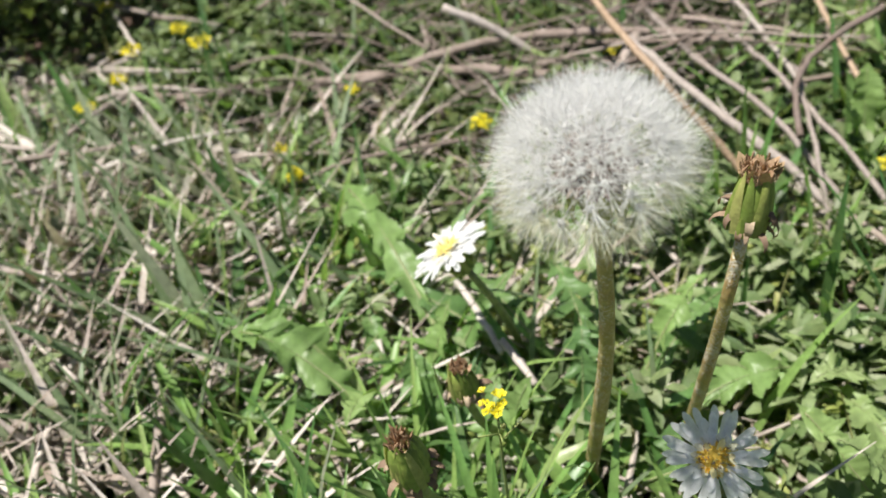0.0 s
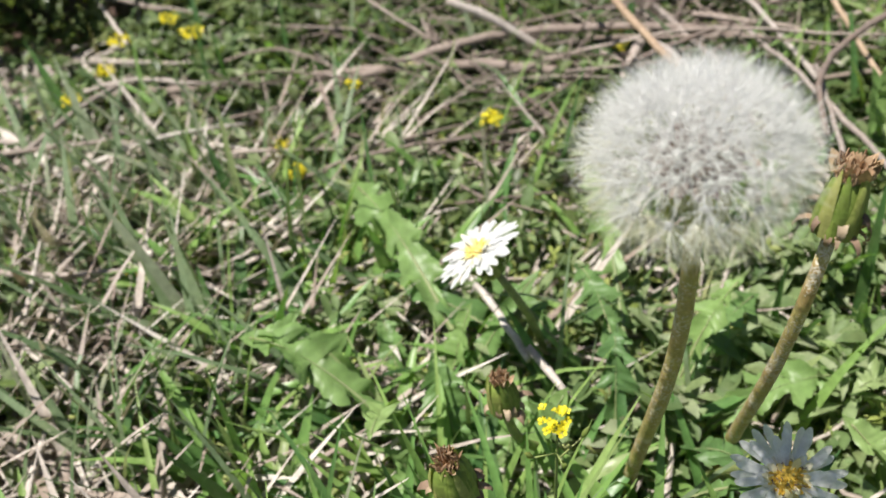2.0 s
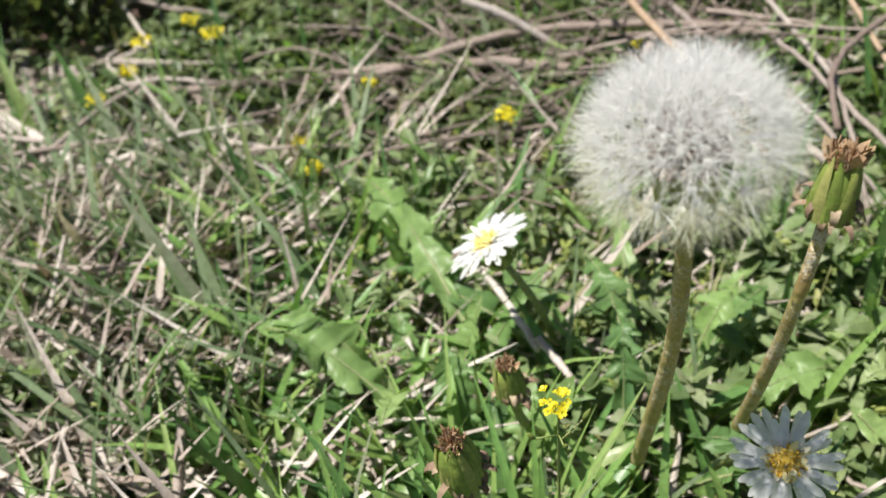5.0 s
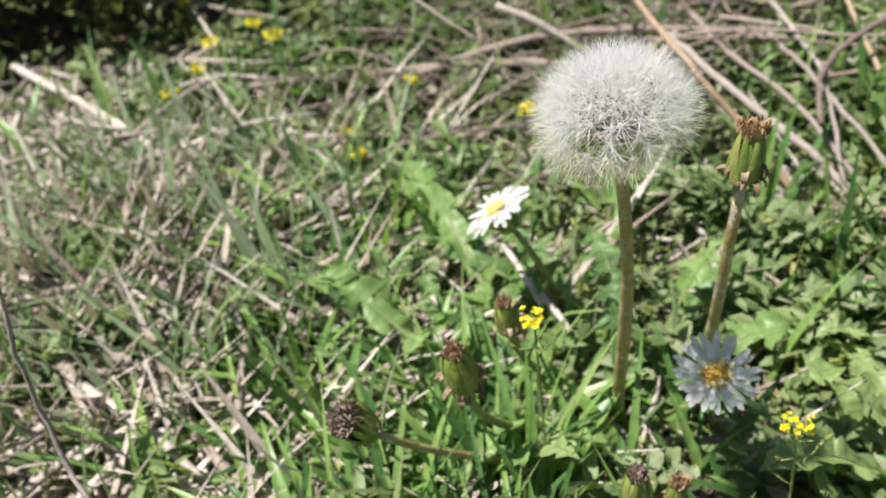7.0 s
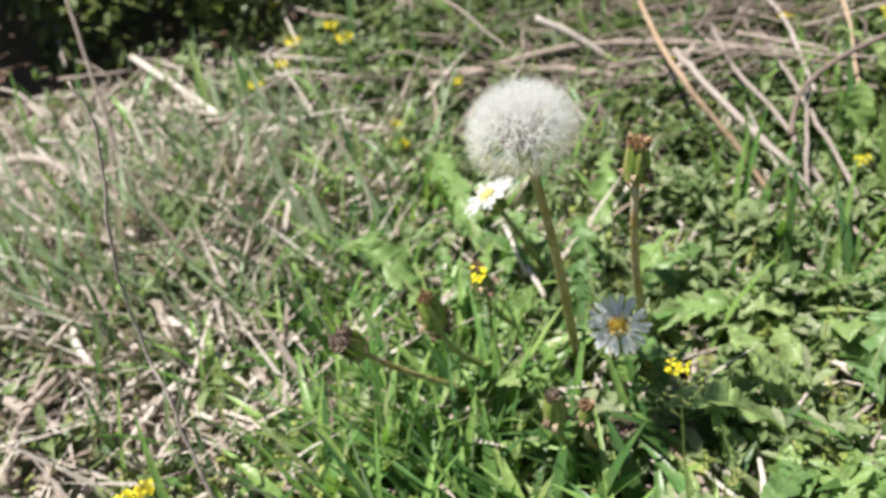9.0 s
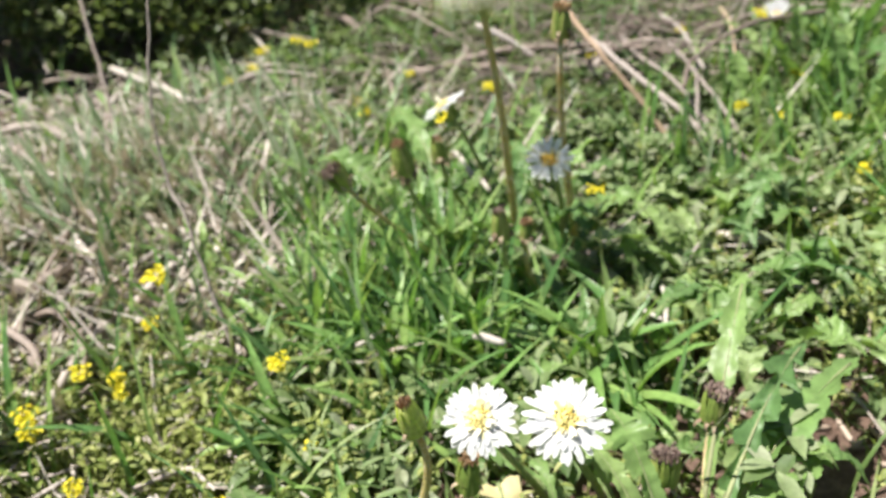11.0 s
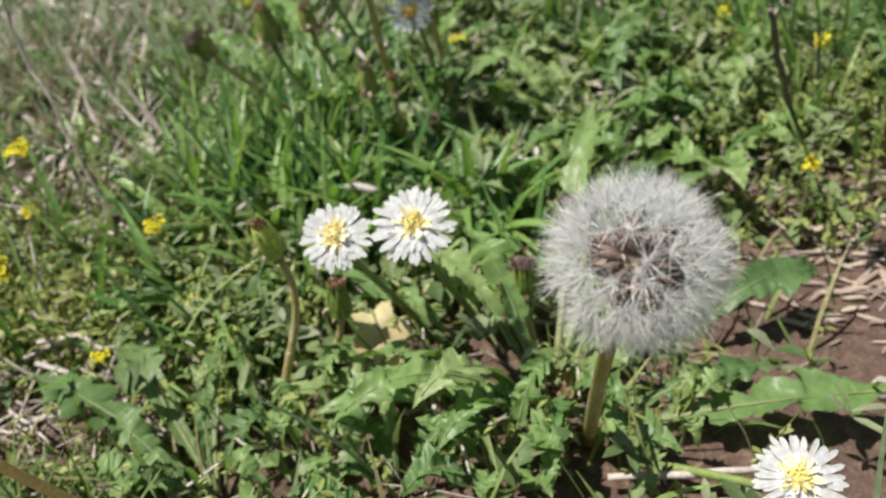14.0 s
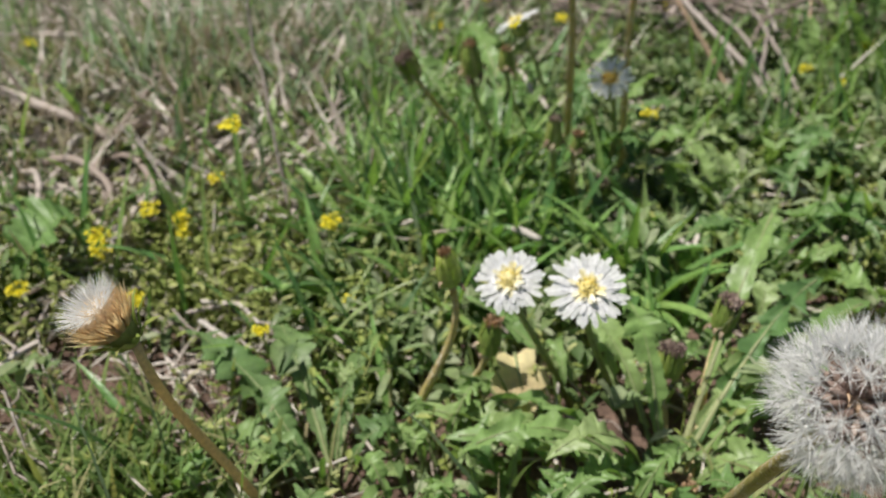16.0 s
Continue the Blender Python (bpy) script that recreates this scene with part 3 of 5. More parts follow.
def rosette(base, leaves, rng, label, old=False):
    """leaves: rows of (tip x, y, z, arch, width, teeth, depth), and where the leaf springs from a side shoot its start x, y, z."""
    base = Vector(base)
    root = thing("dandelion_rosette", base, label, "plant", "dandelion rosettes")
    for x, y, z, arch, width, teeth, depth, *start in leaves:
        a = rng.uniform(0, 6.283)
        tip = Vector((x, y, z)) - base
        if start:
            start = Vector(start) - base
        else:
            start = Vector((math.cos(a), math.sin(a), 0)) * 0.003 + Vector((tip.x, tip.y, 0)).normalized() * 0.006
        lf, rib = lobed_leaf(start, tip, arch, width, teeth, depth, rng, rng.uniform(0.1, 0.4), rng.gauss(0, 0.2))
        ob = part("leaf", lf, M_LEAF_OLD if old else M_LEAF, root)
        part("midrib", rib, M_RIB, ob, "pale green midrib")
    return root


def ring_leaves(rng, cx, cy, n, lo, hi, z_lo, z_hi, width, depth=0.6):
    out = []
    a0 = rng.uniform(0, 6.283)
    for k in range(n):
        a, r = a0 + 6.283 * k / n + rng.gauss(0, 0.2), rng.uniform(lo, hi)
        out.append((cx + r * math.cos(a), cy + r * math.sin(a), rng.uniform(z_lo, z_hi), rng.uniform(0.01, 0.05), width * rng.uniform(0.7, 1.2), rng.choice((4, 5, 6)), depth * rng.uniform(0.6, 1.2)))
    return out


def axis_matrix(at, axis, spin=0.0):
    return Matrix.Translation(at) @ Vector(axis).to_track_quat("Z", "Y").to_matrix().to_4x4() @ Matrix.Rotation(spin, 4, "Z")


def flower_stem(root, base, neck, axis, r0, r1, material, bow=(0, 0, 0)):
    """A hollow stalk from the plant's base to the neck under the head, ending along the head's axis."""
    base, neck = Vector(base), Vector(neck)
    length = (neck - base).length
    ctrl = neck - Vector(axis).normalized() * length * 0.35 + Vector(bow)
    pts = [base * (1 - s) ** 3 + (base * 0.6 + neck * 0.4 + Vector((0, 0, length * 0.05))) * 3 * s * (1 - s) ** 2 + ctrl * 3 * s * s * (1 - s) + neck * s ** 3 for s in (k / 15 for k in range(16))]
    rr = random.Random(int(length * 1e5))
    b = Buf()
    tube(b, pts, [(r0 + (r1 - r0) * k / 15) * rr.uniform(0.95, 1.06) for k in range(16)], 10)
    part("stem", b, material, root)


def bract_mesh(name, length, width, curl, material):
    """A narrow pointed bract along +z with its back outward (+x)."""
    b = Buf()
    v, f = [], []
    for k in range(6):
        s = k / 5
        w = width * 0.5 * (1 - s ** 2.2) + 0.00015
        x, z = math.sin(curl * s) * length * s, length * s * math.cos(curl * s * 0.8)
        v += [(x - 0.2 * w, -w, z), (x + 0.35 * w, 0, z), (x - 0.2 * w, w, z)]
    for k in range(5):
        f += [(k * 3, k * 3 + 1, k * 3 + 4, k * 3 + 3), (k * 3 + 1, k * 3 + 2, k * 3 + 5, k * 3 + 4)]
    b.add(v, f)
    return b.mesh(name, material)


def tuft(buf, rng, count, lo, hi, spread, r, width=0.00035):
    """Fine threads rising from a small round bed."""
    for _ in range(count):
        a, q = rng.uniform(0, 6.283), r * math.sqrt(rng.random())
        t = rng.uniform(0, spread)
        h = rng.uniform(lo, hi)
        p = Vector((q * math.cos(a), q * math.sin(a), 0))
        d = Vector((math.sin(t) * math.cos(a), math.sin(t) * math.sin(a), math.cos(t)))
        j = Vector((rng.gauss(0, 1), rng.gauss(0, 1), 0)) * h * 0.15
        tube(buf, [p, p + d * h * 0.5 + j, p + d * h], [width, width * 0.9, width * 0.4], 3, cap=False)


def hair(buf, rng, a, b, width):
    """A flat tapering thread from a to b."""
    a, b = Vector(a), Vector(b)
    side = (b - a).cross(Vector((rng.gauss(0, 1), rng.gauss(0, 1), rng.gauss(0, 1))))
    side = side.normalized() * width
    m = a.lerp(b, 0.6)
    buf.add([a - side, a + side, m + side * 0.8, b, m - side * 0.8], [(0, 1, 2, 4), (4, 2, 3)])


def down(buf, rng, count, lo, hi, spread, r, width):
    """A brush of flat threads over a round bed."""
    for _ in range(count):
        a, q = rng.uniform(0, 6.283), math.sqrt(rng.random())
        t = spread * q * rng.uniform(0.7, 1.2)
        h = rng.uniform(lo, hi)
        p = Vector((q * r * math.cos(a), q * r * math.sin(a), 0))
        hair(buf, rng, p, p + Vector((math.sin(t) * math.cos(a), math.sin(t) * math.sin(a), math.cos(t))) * h, width)


# -- seed heads --
def pappus_mesh(rng, hairs, length, beak, hub, width, material):
    b = Buf()
    lathe(b, [(-hub, 0.0001), (0, hub), (hub, hub * 0.6)], 6)
    tube(b, [(0, 0, -beak), (0, 0, -0.0004)], 0.00011, 3, cap=False)
    for k in range(hairs):
        a = 6.283 * k / hairs + rng.gauss(0, 0.15)
        t = rng.uniform(0.25, 1.25)
        h = length * rng.uniform(0.85, 1.12)
        d = Vector((math.sin(t) * math.cos(a), math.sin(t) * math.sin(a), math.cos(t)))
        side = d.cross(Vector((rng.gauss(0, 1), rng.gauss(0, 1), rng.gauss(0, 1)))).normalized() * width
        n = len(b.v)
        b.v += [d * h * 0.1 + side, d * h * 0.6 + side * 0.8, d * h, d * h * 0.6 - side * 0.8, d * h * 0.1 - side]
        b.f += [(6 + k % 6, n, n + 4), (n, n + 1, n + 3, n + 4), (n + 1, n + 2, n + 3)]
    return b.mesh("pappus", material)


def seed_mesh(r0, r1):
    b = Buf()
    lathe(b, [(r0, 0.0003), (r0 + 0.0012, 0.0009), (r0 + 0.0040, 0.0010), (r0 + 0.0052, 0.0005), (r0 + 0.0062, 0.0001)], 5)
    return b.mesh("seed", M_ACHENE)


def dandelion_clock(base, head, axis, radius, seeds, lowest, squash, label, stem_r=0.0022, seed_no=1, hairs=26, thin=(0, 0, 1), thin_from=2.0, lost=0.4, hub=0.0006, sag=0.9, width=0.00005):
    rng = random.Random(seed_no)
    base, head = Vector(base), Vector(head)
    axis = Vector(axis).normalized()
    root = thing("dandelion_clock", base, label, "dandelion", "dandelion seed heads")
    local = head - base
    neck = local - axis * radius * 0.22
    flower_stem(root, (0, 0, 0), neck, axis, stem_r * 1.3, stem_r * 0.86, M_STEM)
    hm = axis_matrix(local, axis)
    b = Buf()
    lathe(b, [(-radius * 0.24, 0.0022), (-radius * 0.14, 0.0042), (0, 0.0046), (0.002, 0.0036), (0.0034, 0.0012)], 14)
    part("receptacle", b, M_TUFT, root, "pitted brownish receptacle", hm)
    dry = bract_mesh("bract", radius * 0.62, 0.0026, 1.2, M_PALEBRACT)
    for k in range(15):
        a = 6.283 * k / 15 + rng.gauss(0, 0.1)
        part("bract", dry, M_PALEBRACT, root, "", hm @ Matrix.Rotation(a, 4, "Z") @ Matrix.Translation((0.004, 0, -radius * 0.18)) @ Matrix.Rotation(rng.uniform(2.0, 2.7), 4, "Y"))
    r1 = radius * 0.70
    sm = seed_mesh(0.0038, r1)
    pm = [pappus_mesh(rng, hairs, radius * 0.39, r1 - 0.0092, hub, width, M_PAPPUS) for _ in range(4)]
    cream = [pappus_mesh(rng, hairs - 14, radius * 0.39, r1 - 0.0092, hub, width, M_CREAMDOWN) for _ in range(2)]
    k = 0
    for i in range(seeds):
        z = 1 - (i + 0.5) / seeds * (1 - lowest)
        a = i * 2.399963
        d = Vector((math.sqrt(max(0, 1 - z * z)) * math.cos(a), math.sqrt(max(0, 1 - z * z)) * math.sin(a), z))
        d = (d + Vector((rng.gauss(0, 0.05), rng.gauss(0, 0.05), rng.gauss(0, 0.05)))).normalized()
        if z < -0.2 and rng.random() < 0.2:
            continue
        if (hm.to_3x3() @ d).dot(Vector(thin).normalized()) > thin_from and rng.random() < lost:
            continue
        s = 1 - (1 - (squash if d.z > 0 else sag)) * abs(d.z)
        m = hm @ axis_matrix((0, 0, 0), d, rng.uniform(0, 6.283)) @ Matrix.Diagonal((1, 1, s * rng.uniform(0.94, 1.05), 1))
        so = part("seed", sm, M_ACHENE, root, "", m)
        below = sag < 0.6 and d.z < 0.02
        part("pappus", cream[k % 2] if below else pm[k % 4], M_PAPPUS, so, "cream silky down" if below else "white silky down", Matrix.Translation((0, 0, r1)))
        k += 1
    return root


# -- white flowers --
def petal_mesh(rng, length, width, rise, material):
    """A strap-shaped petal, wider outward, with a notched end and a shallow channel."""
    b = Buf()
    v, f = [], []
    n = 8
    twist = rng.gauss(0, 0.12)
    for k in range(n):
        s = k / (n - 1)
        w = width * 0.5 * (0.5 + 0.5 * min(1, s * 1.35))
        z = rise * length * s - 0.11 * length * s * s
        x = 0.002 + length * s
        cup = (0.22 - 0.17 * s) * w
        ends = (0.0, 0.0, 0.0, 0.0, 0.0) if k < n - 1 else (-0.0013, -0.0002, 0.0002, 0.0, -0.0011)
        for c, u in enumerate((-1.0, -0.5, 0.0, 0.5, 1.0)):
            v.append((x + ends[c], u * w * (0.9 if k == n - 1 else 1.0), z + cup * u * u + twist * s * u * w - (0.00012 if u == 0 else 0)))
    for k in range(n - 1):
        for c in range(4):
            i = k * 5 + c
            f.append((i, i + 1, i + 6, i + 5))
    b.add(v, f)
    return b.mesh("petal", material)


def white_flower(base, head, axis, diameter, label, material, seed_no, rings=((24, 1.0, 0.10), (20, 0.88, 0.14), (17, 0.68, 0.19), (14, 0.50, 0.26)), bow=(0, 0, 0), closed=0.0, wide=0.0029, middle=None):
    rng = random.Random(seed_no)
    base, head = Vector(base), Vector(head)
    axis = Vector(axis).normalized()
    root = thing("white_dandelion", base, label, "flower", "white dandelion flowers")
    local = head - base
    flower_stem(root, (0, 0, 0), local - axis * 0.012, axis, 0.0019, 0.0015, M_STEM_GREEN, bow)
    hm = axis_matrix(local, axis)
    b = Buf()
    lathe(b, [(-0.0125, 0.0016), (-0.011, 0.0042), (-0.006, 0.005), (-0.001, 0.0042), (0.0005, 0.003)], 14)
    part("involucre", b, M_BRACT, root, "green cup under the petals", hm)
    bm_ = bract_mesh("bract", 0.011, 0.0028, 0.35, M_BRACT)
    for k in range(12):
        part("bract", bm_, M_BRACT, root, "", hm @ Matrix.Rotation(6.283 * k / 12, 4, "Z") @ Matrix.Translation((0.0048, 0, -0.011)) @ Matrix.Rotation(0.15 + (0.5 if k % 3 == 0 else 0), 4, "Y"))
    for n, size, rise in rings:
        kinds = [petal_mesh(rng, diameter * 0.5 * size * q - 0.002, wide, rise + closed, material) for q in (0.94, 1.0, 1.06)]
        a0 = rng.uniform(0, 6.283)
        for k in range(n):
            part("petal", rng.choice(kinds), material, root, "", hm @ Matrix.Rotation(a0 + 6.283 * k / n + rng.gauss(0, 0.06), 4, "Z") @ Matrix.Rotation(rng.gauss(0, 0.05), 4, "Y") @ Matrix.Rotation(rng.gauss(0, 0.08), 4, "X"))
    centre = [petal_mesh(rng, diameter * 0.5 * q, 0.0019, 0.30, M_CREAM) for q in (0.26, 0.33, 0.40)]
    for k in range(26):
        part("inner_floret", rng.choice(centre), M_CREAM, root, "", hm @ Matrix.Rotation(6.283 * k / 26 + rng.gauss(0, 0.1), 4, "Z") @ Matrix.Rotation(rng.gauss(-0.1, 0.25), 4, "Y"))
    b = Buf()
    lathe(b, [(0.0, 0.0030), (0.0012, 0.0036), (0.0019, 0.0030), (0.0023, 0.0012)], 14)
    tips = Buf()
    for _ in range(95):
        a, q = rng.uniform(0, 6.283), math.sqrt(rng.random())
        p = Vector((q * 0.0042 * math.cos(a), q * 0.0042 * math.sin(a), 0.0019 - 0.0009 * q * q))
        d = Vector((q * math.cos(a) * 0.9 + rng.gauss(0, 0.2), q * math.sin(a) * 0.9 + rng.gauss(0, 0.2), 1)).normalized()
        e = p + d * rng.uniform(0.0006, 0.0018)
        tube(b, [p, e], [0.00044, 0.00034], 4)
        if middle is None and rng.random() < 0.18:
            c = Vector((rng.gauss(0, 1), rng.gauss(0, 1), 0.3)).normalized() * 0.0007
            tube(tips, [e, e + d * 0.0007, e + d * 0.0008 + c], [0.00016, 0.00014, 0.00010], 4)
    part("flower_centre", b, middle or M_YELLOW, root, "yellow florets in the middle", hm, "stuff")
    if middle is None:
        part("styles", tips, M_DARKTUFT, root, "tiny curled brownish tips", hm, "stuff")
    return root


# -- closed and withered heads --
def spent_head(base, head, axis, size, label, dark, seed_no, stem_material=None, bow=(0, 0, 0), open_=0.0, stem_r=0.0018, dry=18, tip=1.0, cup=None):
    """A closed green head with a withered tuft on top; head is the middle of the cup."""
    rng = random.Random(seed_no)
    base, head = Vector(base), Vector(head)
    axis = Vector(axis).normalized()
    root = thing("dandelion_bud", base, label, "bud", "closed dandelion heads")
    local = head - base
    flower_stem(root, (0, 0, 0), local - axis * size * 0.48, axis, stem_r * 1.25, stem_r * 0.82, stem_material or M_STEM, bow)
    hm = axis_matrix(local, axis)
    b = Buf()
    lathe(b, [(-0.5 * size, 0.12 * size), (-0.46 * size, 0.24 * size), (-0.25 * size, 0.285 * size), (0.05 * size, 0.255 * size), (0.3 * size, 0.2 * size), (0.4 * size, 0.15 * size)], 16)
    part("involucre", b, cup or M_BRACT, root, "plump green cup", hm)
    inner = bract_mesh("bract", size * 1.0, size * 0.17, -0.19, cup or M_BRACT)
    for k in range(17):
        part("bract", inner, cup or M_BRACT, root, "", hm @ Matrix.Rotation(6.283 * k / 17 + rng.gauss(0, 0.05), 4, "Z") @ Matrix.Translation((0.272 * size, 0, -0.47 * size)) @ Matrix.Rotation(0.05 + open_ + rng.gauss(0, 0.04), 4, "Y") @ Matrix.Rotation(rng.gauss(0, 0.05), 4, "X"))
    outer = bract_mesh("outer_bract", size * 0.29, size * 0.10, 1.9, M_DRYBRACT)
    for k in range(dry):
        part("outer_bract", outer, M_DRYBRACT, root, "dry reflexed bract", hm @ Matrix.Rotation(6.283 * k / dry + rng.gauss(0, 0.3), 4, "Z") @ Matrix.Translation((0.25 * size, 0, rng.uniform(-0.46, -0.14) * size)) @ Matrix.Rotation(rng.uniform(0.5, 2.0), 4, "Y") @ Matrix.Scale(rng.uniform(0.7, 1.25), 4))
    b = Buf()
    bed = size * (0.19 + 0.55 * open_) * tip
    tuft(b, rng, 60 + int(400 * open_), 0.10 * size, 0.27 * size, 0.55 + 1.5 * open_, bed, 0.0006)
    for _ in range(70):
        a, q = rng.uniform(0, 6.283), bed * math.sqrt(rng.random())
        p = Vector((q * math.cos(a), q * math.sin(a), 0))
        hair(b, rng, p, p + Vector((rng.gauss(0, 0.4), rng.gauss(0, 0.4), 1)).normalized() * size * rng.uniform(0.14, 0.32), 0.0017 * tip)
    part("withered_tuft", b, M_DARKTUFT if dark else M_TUFT, root, "shrivelled brown petals", hm @ Matrix.Translation((0, 0, 0.34 * size)), "stuff")
    return root


# -- heads in their places --
dandelion_clock((0.045, 0.266, 0), (0.019, 0.204, 0.217), (-0.16, -0.12, 1), 0.0236, 172, -0.36, 0.79, "round white fluffy dandelion clock on a tall brownish stem", 0.0022, 31, 54, (-0.12, -0.95, -0.02), 0.76, 0.5, 0.0009, 0.40, 0.000055)
dandelion_clock((0.052, -0.036, 0), (0.0212, -0.1412, 0.1812), (-0.12, -0.5, 0.85), 0.0190, 122, -0.93, 0.99, "greyish white dandelion clock with brown seeds showing", 0.0023, 32, 46, (-0.30, -0.75, 0.55), 0.86, 0.45, 0.0006, 1.06, 0.00008)
spent_head((0.085, 0.265, 0), (0.065, 0.214, 0.188), (0.05, -0.05, 1), 0.0180, "closed dandelion head with tan withered top on a tall stem", False, 41, stem_r=0.0021)
white_flower((0.049, 0.341, 0), (0.010, 0.318, 0.113), (-0.46, 0.22, 0.86), 0.033, "tilted white dandelion flower with a pale yellow middle", M_PETAL, 51, wide=0.0025, middle=M_PALE)
white_flower((0.078, 0.268, 0), (0.050, 0.194, 0.1175), (-0.30, -0.58, 0.76), 0.0275, "bluish white dandelion flower with an orange-yellow middle", M_PETAL, 52, ((22, 1.0, 0.16), (14, 0.88, 0.30), (9, 0.6, 0.5)), wide=0.0022)
white_flower((0.011, 0.045, 0), (-0.029, 0.016, 0.102), (-0.14, -0.60, 0.79), 0.029, "open white dandelion flower beside another", M_PETAL, 53, wide=0.0025, middle=M_PALE)
white_flower((0.033, 0.044, 0), (0.0, 0.0, 0.108), (-0.12, -0.56, 0.82), 0.032, "wide open white dandelion flower on a green stem", M_PETAL, 54, wide=0.0025, middle=M_PALE)
white_flower((0.066, -0.055, 0), (0.0935, -0.114, 0.0475), (-0.20, -0.42, 0.88), 0.030, "low open white dandelion flower over bare soil", M_PETAL, 55, wide=0.0021, middle=M_PALE)
white_flower((0.37, 0.52, 0), (0.354, 0.497, 0.08), (-0.35, -0.2, 0.9), 0.024, "half-closed white dandelion flower among the weeds", M_PETAL, 56, closed=1.0)
spent_head((0.022, 0.272, 0), (-0.030, 0.224, 0.120), (-0.1, -0.15, 1), 0.022, "green dandelion bud with a pinkish brown tip", False, 42, M_STEM_GREEN, tip=0.5)
spent_head((0.045, 0.295, 0), (-0.004, 0.257, 0.107), (-0.1, -0.1, 1), 0.017, "small dandelion bud with a brown tip", False, 43, M_STEM_GREEN, tip=0.7)
spent_head((0.010, 0.255, 0), (-0.068, 0.210, 0.121), (-0.45, -0.2, 0.87), 0.016, "withered dark dandelion head on a bent brown stem", True, 44, M_STEM, (0.0, 0.0, 0.005), 0.25, 0.0016)
spent_head((-0.075, 0.024, 0), (-0.0545, 0.018, 0.108), (-0.16, -0.1, 1), 0.0165, "slim yellow-green dandelion bud with a tan tip", False, 45, M_STEM, (0.005, 0, 0), dry=5, tip=0.4, cup=M_LIMEBRACT)
spent_head((-0.052, 0.046, 0), (-0.034, 0.029, 0.062), (0.1, -0.1, 1), 0.018, "dark green dandelion bud near the ground", False, 46, M_STEM, dry=5, tip=0.7)
spent_head((0.050, -0.020, 0), (0.075, 0.034, 0.067), (0.15, 0.05, 1), 0.0165, "withered dandelion head on a pale stem", True, 47, M_STEM_TAN, open_=0.15)
spent_head((0.043, -0.015, 0), (0.048, 0.021, 0.050), (0.05, 0.1, 1), 0.0165, "withered dandelion head low among the leaves", True, 48, M_STEM, open_=0.2)
spent_head((0.046, -0.030, 0), (0.040, -0.034, 0.026), (-0.1, -0.1, 1), 0.012, "pale dried seedless head close to the rosette", False, 58, M_STEM, open_=0.5)
spent_head((0.036, 0.215, 0), (0.016, 0.178, 0.092), (-0.05, -0.1, 1), 0.018, "green dandelion bud with a purplish tip", True, 49, M_STEM_GREEN, tip=0.6)
spent_head((0.046, 0.212, 0), (0.030, 0.177, 0.086), (0.05, -0.1, 1), 0.012, "small tan withered bud in the grass", False, 50, M_STEM)
spent_head((0.060, 0.212, 0), (0.050, 0.196, 0.042), (0.1, -0.15, 1), 0.016, "dead brown dandelion head close to the ground", True, 57, M_STEM, open_=0.3)


def fluffy_half_head():
    """A seed head just opening: tan folded down, white at the tips."""
    rng = random.Random(61)
    base, head, axis = Vector((-0.130, -0.023, 0)), Vector((-0.160, -0.059, 0.1415)), Vector((-0.46, -0.16, 0.87)).normalized()
    root = thing("dandelion_seed_head", base, "half-open dandelion seed head with tan and white down", "dandelion")
    local = head - base
    flower_stem(root, (0, 0, 0), local - axis * 0.009, (0.05, -0.3, 0.95), 0.0021, 0.0016, M_STEM_TAN)
    hm = axis_matrix(local, axis) @ Matrix.Scale(0.86, 4)
    b = Buf()
    lathe(b, [(-0.010, 0.0018), (-0.008, 0.0048), (-0.002, 0.0062), (0.002, 0.0058)], 14)
    part("involucre", b, M_BRACT, root, "dull olive cup", hm)
    br = bract_mesh("bract", 0.014, 0.003, 0.5, M_BRACT)
    for k in range(11):
        part("bract", br, M_BRACT, root, "", hm @ Matrix.Rotation(6.283 * k / 11, 4, "Z") @ Matrix.Translation((0.0055, 0, -0.007)) @ Matrix.Rotation(rng.uniform(0.1, 0.9), 4, "Y"))
    b = Buf()
    lathe(b, [(0.0, 0.0060), (0.003, 0.0080), (0.007, 0.0088), (0.011, 0.0080), (0.013, 0.0045)], 18)
    down(b, rng, 900, 0.011, 0.0145, 0.62, 0.0070, 0.0003)
    part("folded_down", b, M_TANDOWN, root, "tan folded seed down", hm, "stuff")
    b = Buf()
    down(b, rng, 1000, 0.003, 0.0085, 1.1, 0.0080, 0.00008)
    part("white_down", b, M_PAPPUS, root, "white silky tips", hm @ Matrix.Translation((0, 0, 0.0125)), "stuff")


fluffy_half_head()

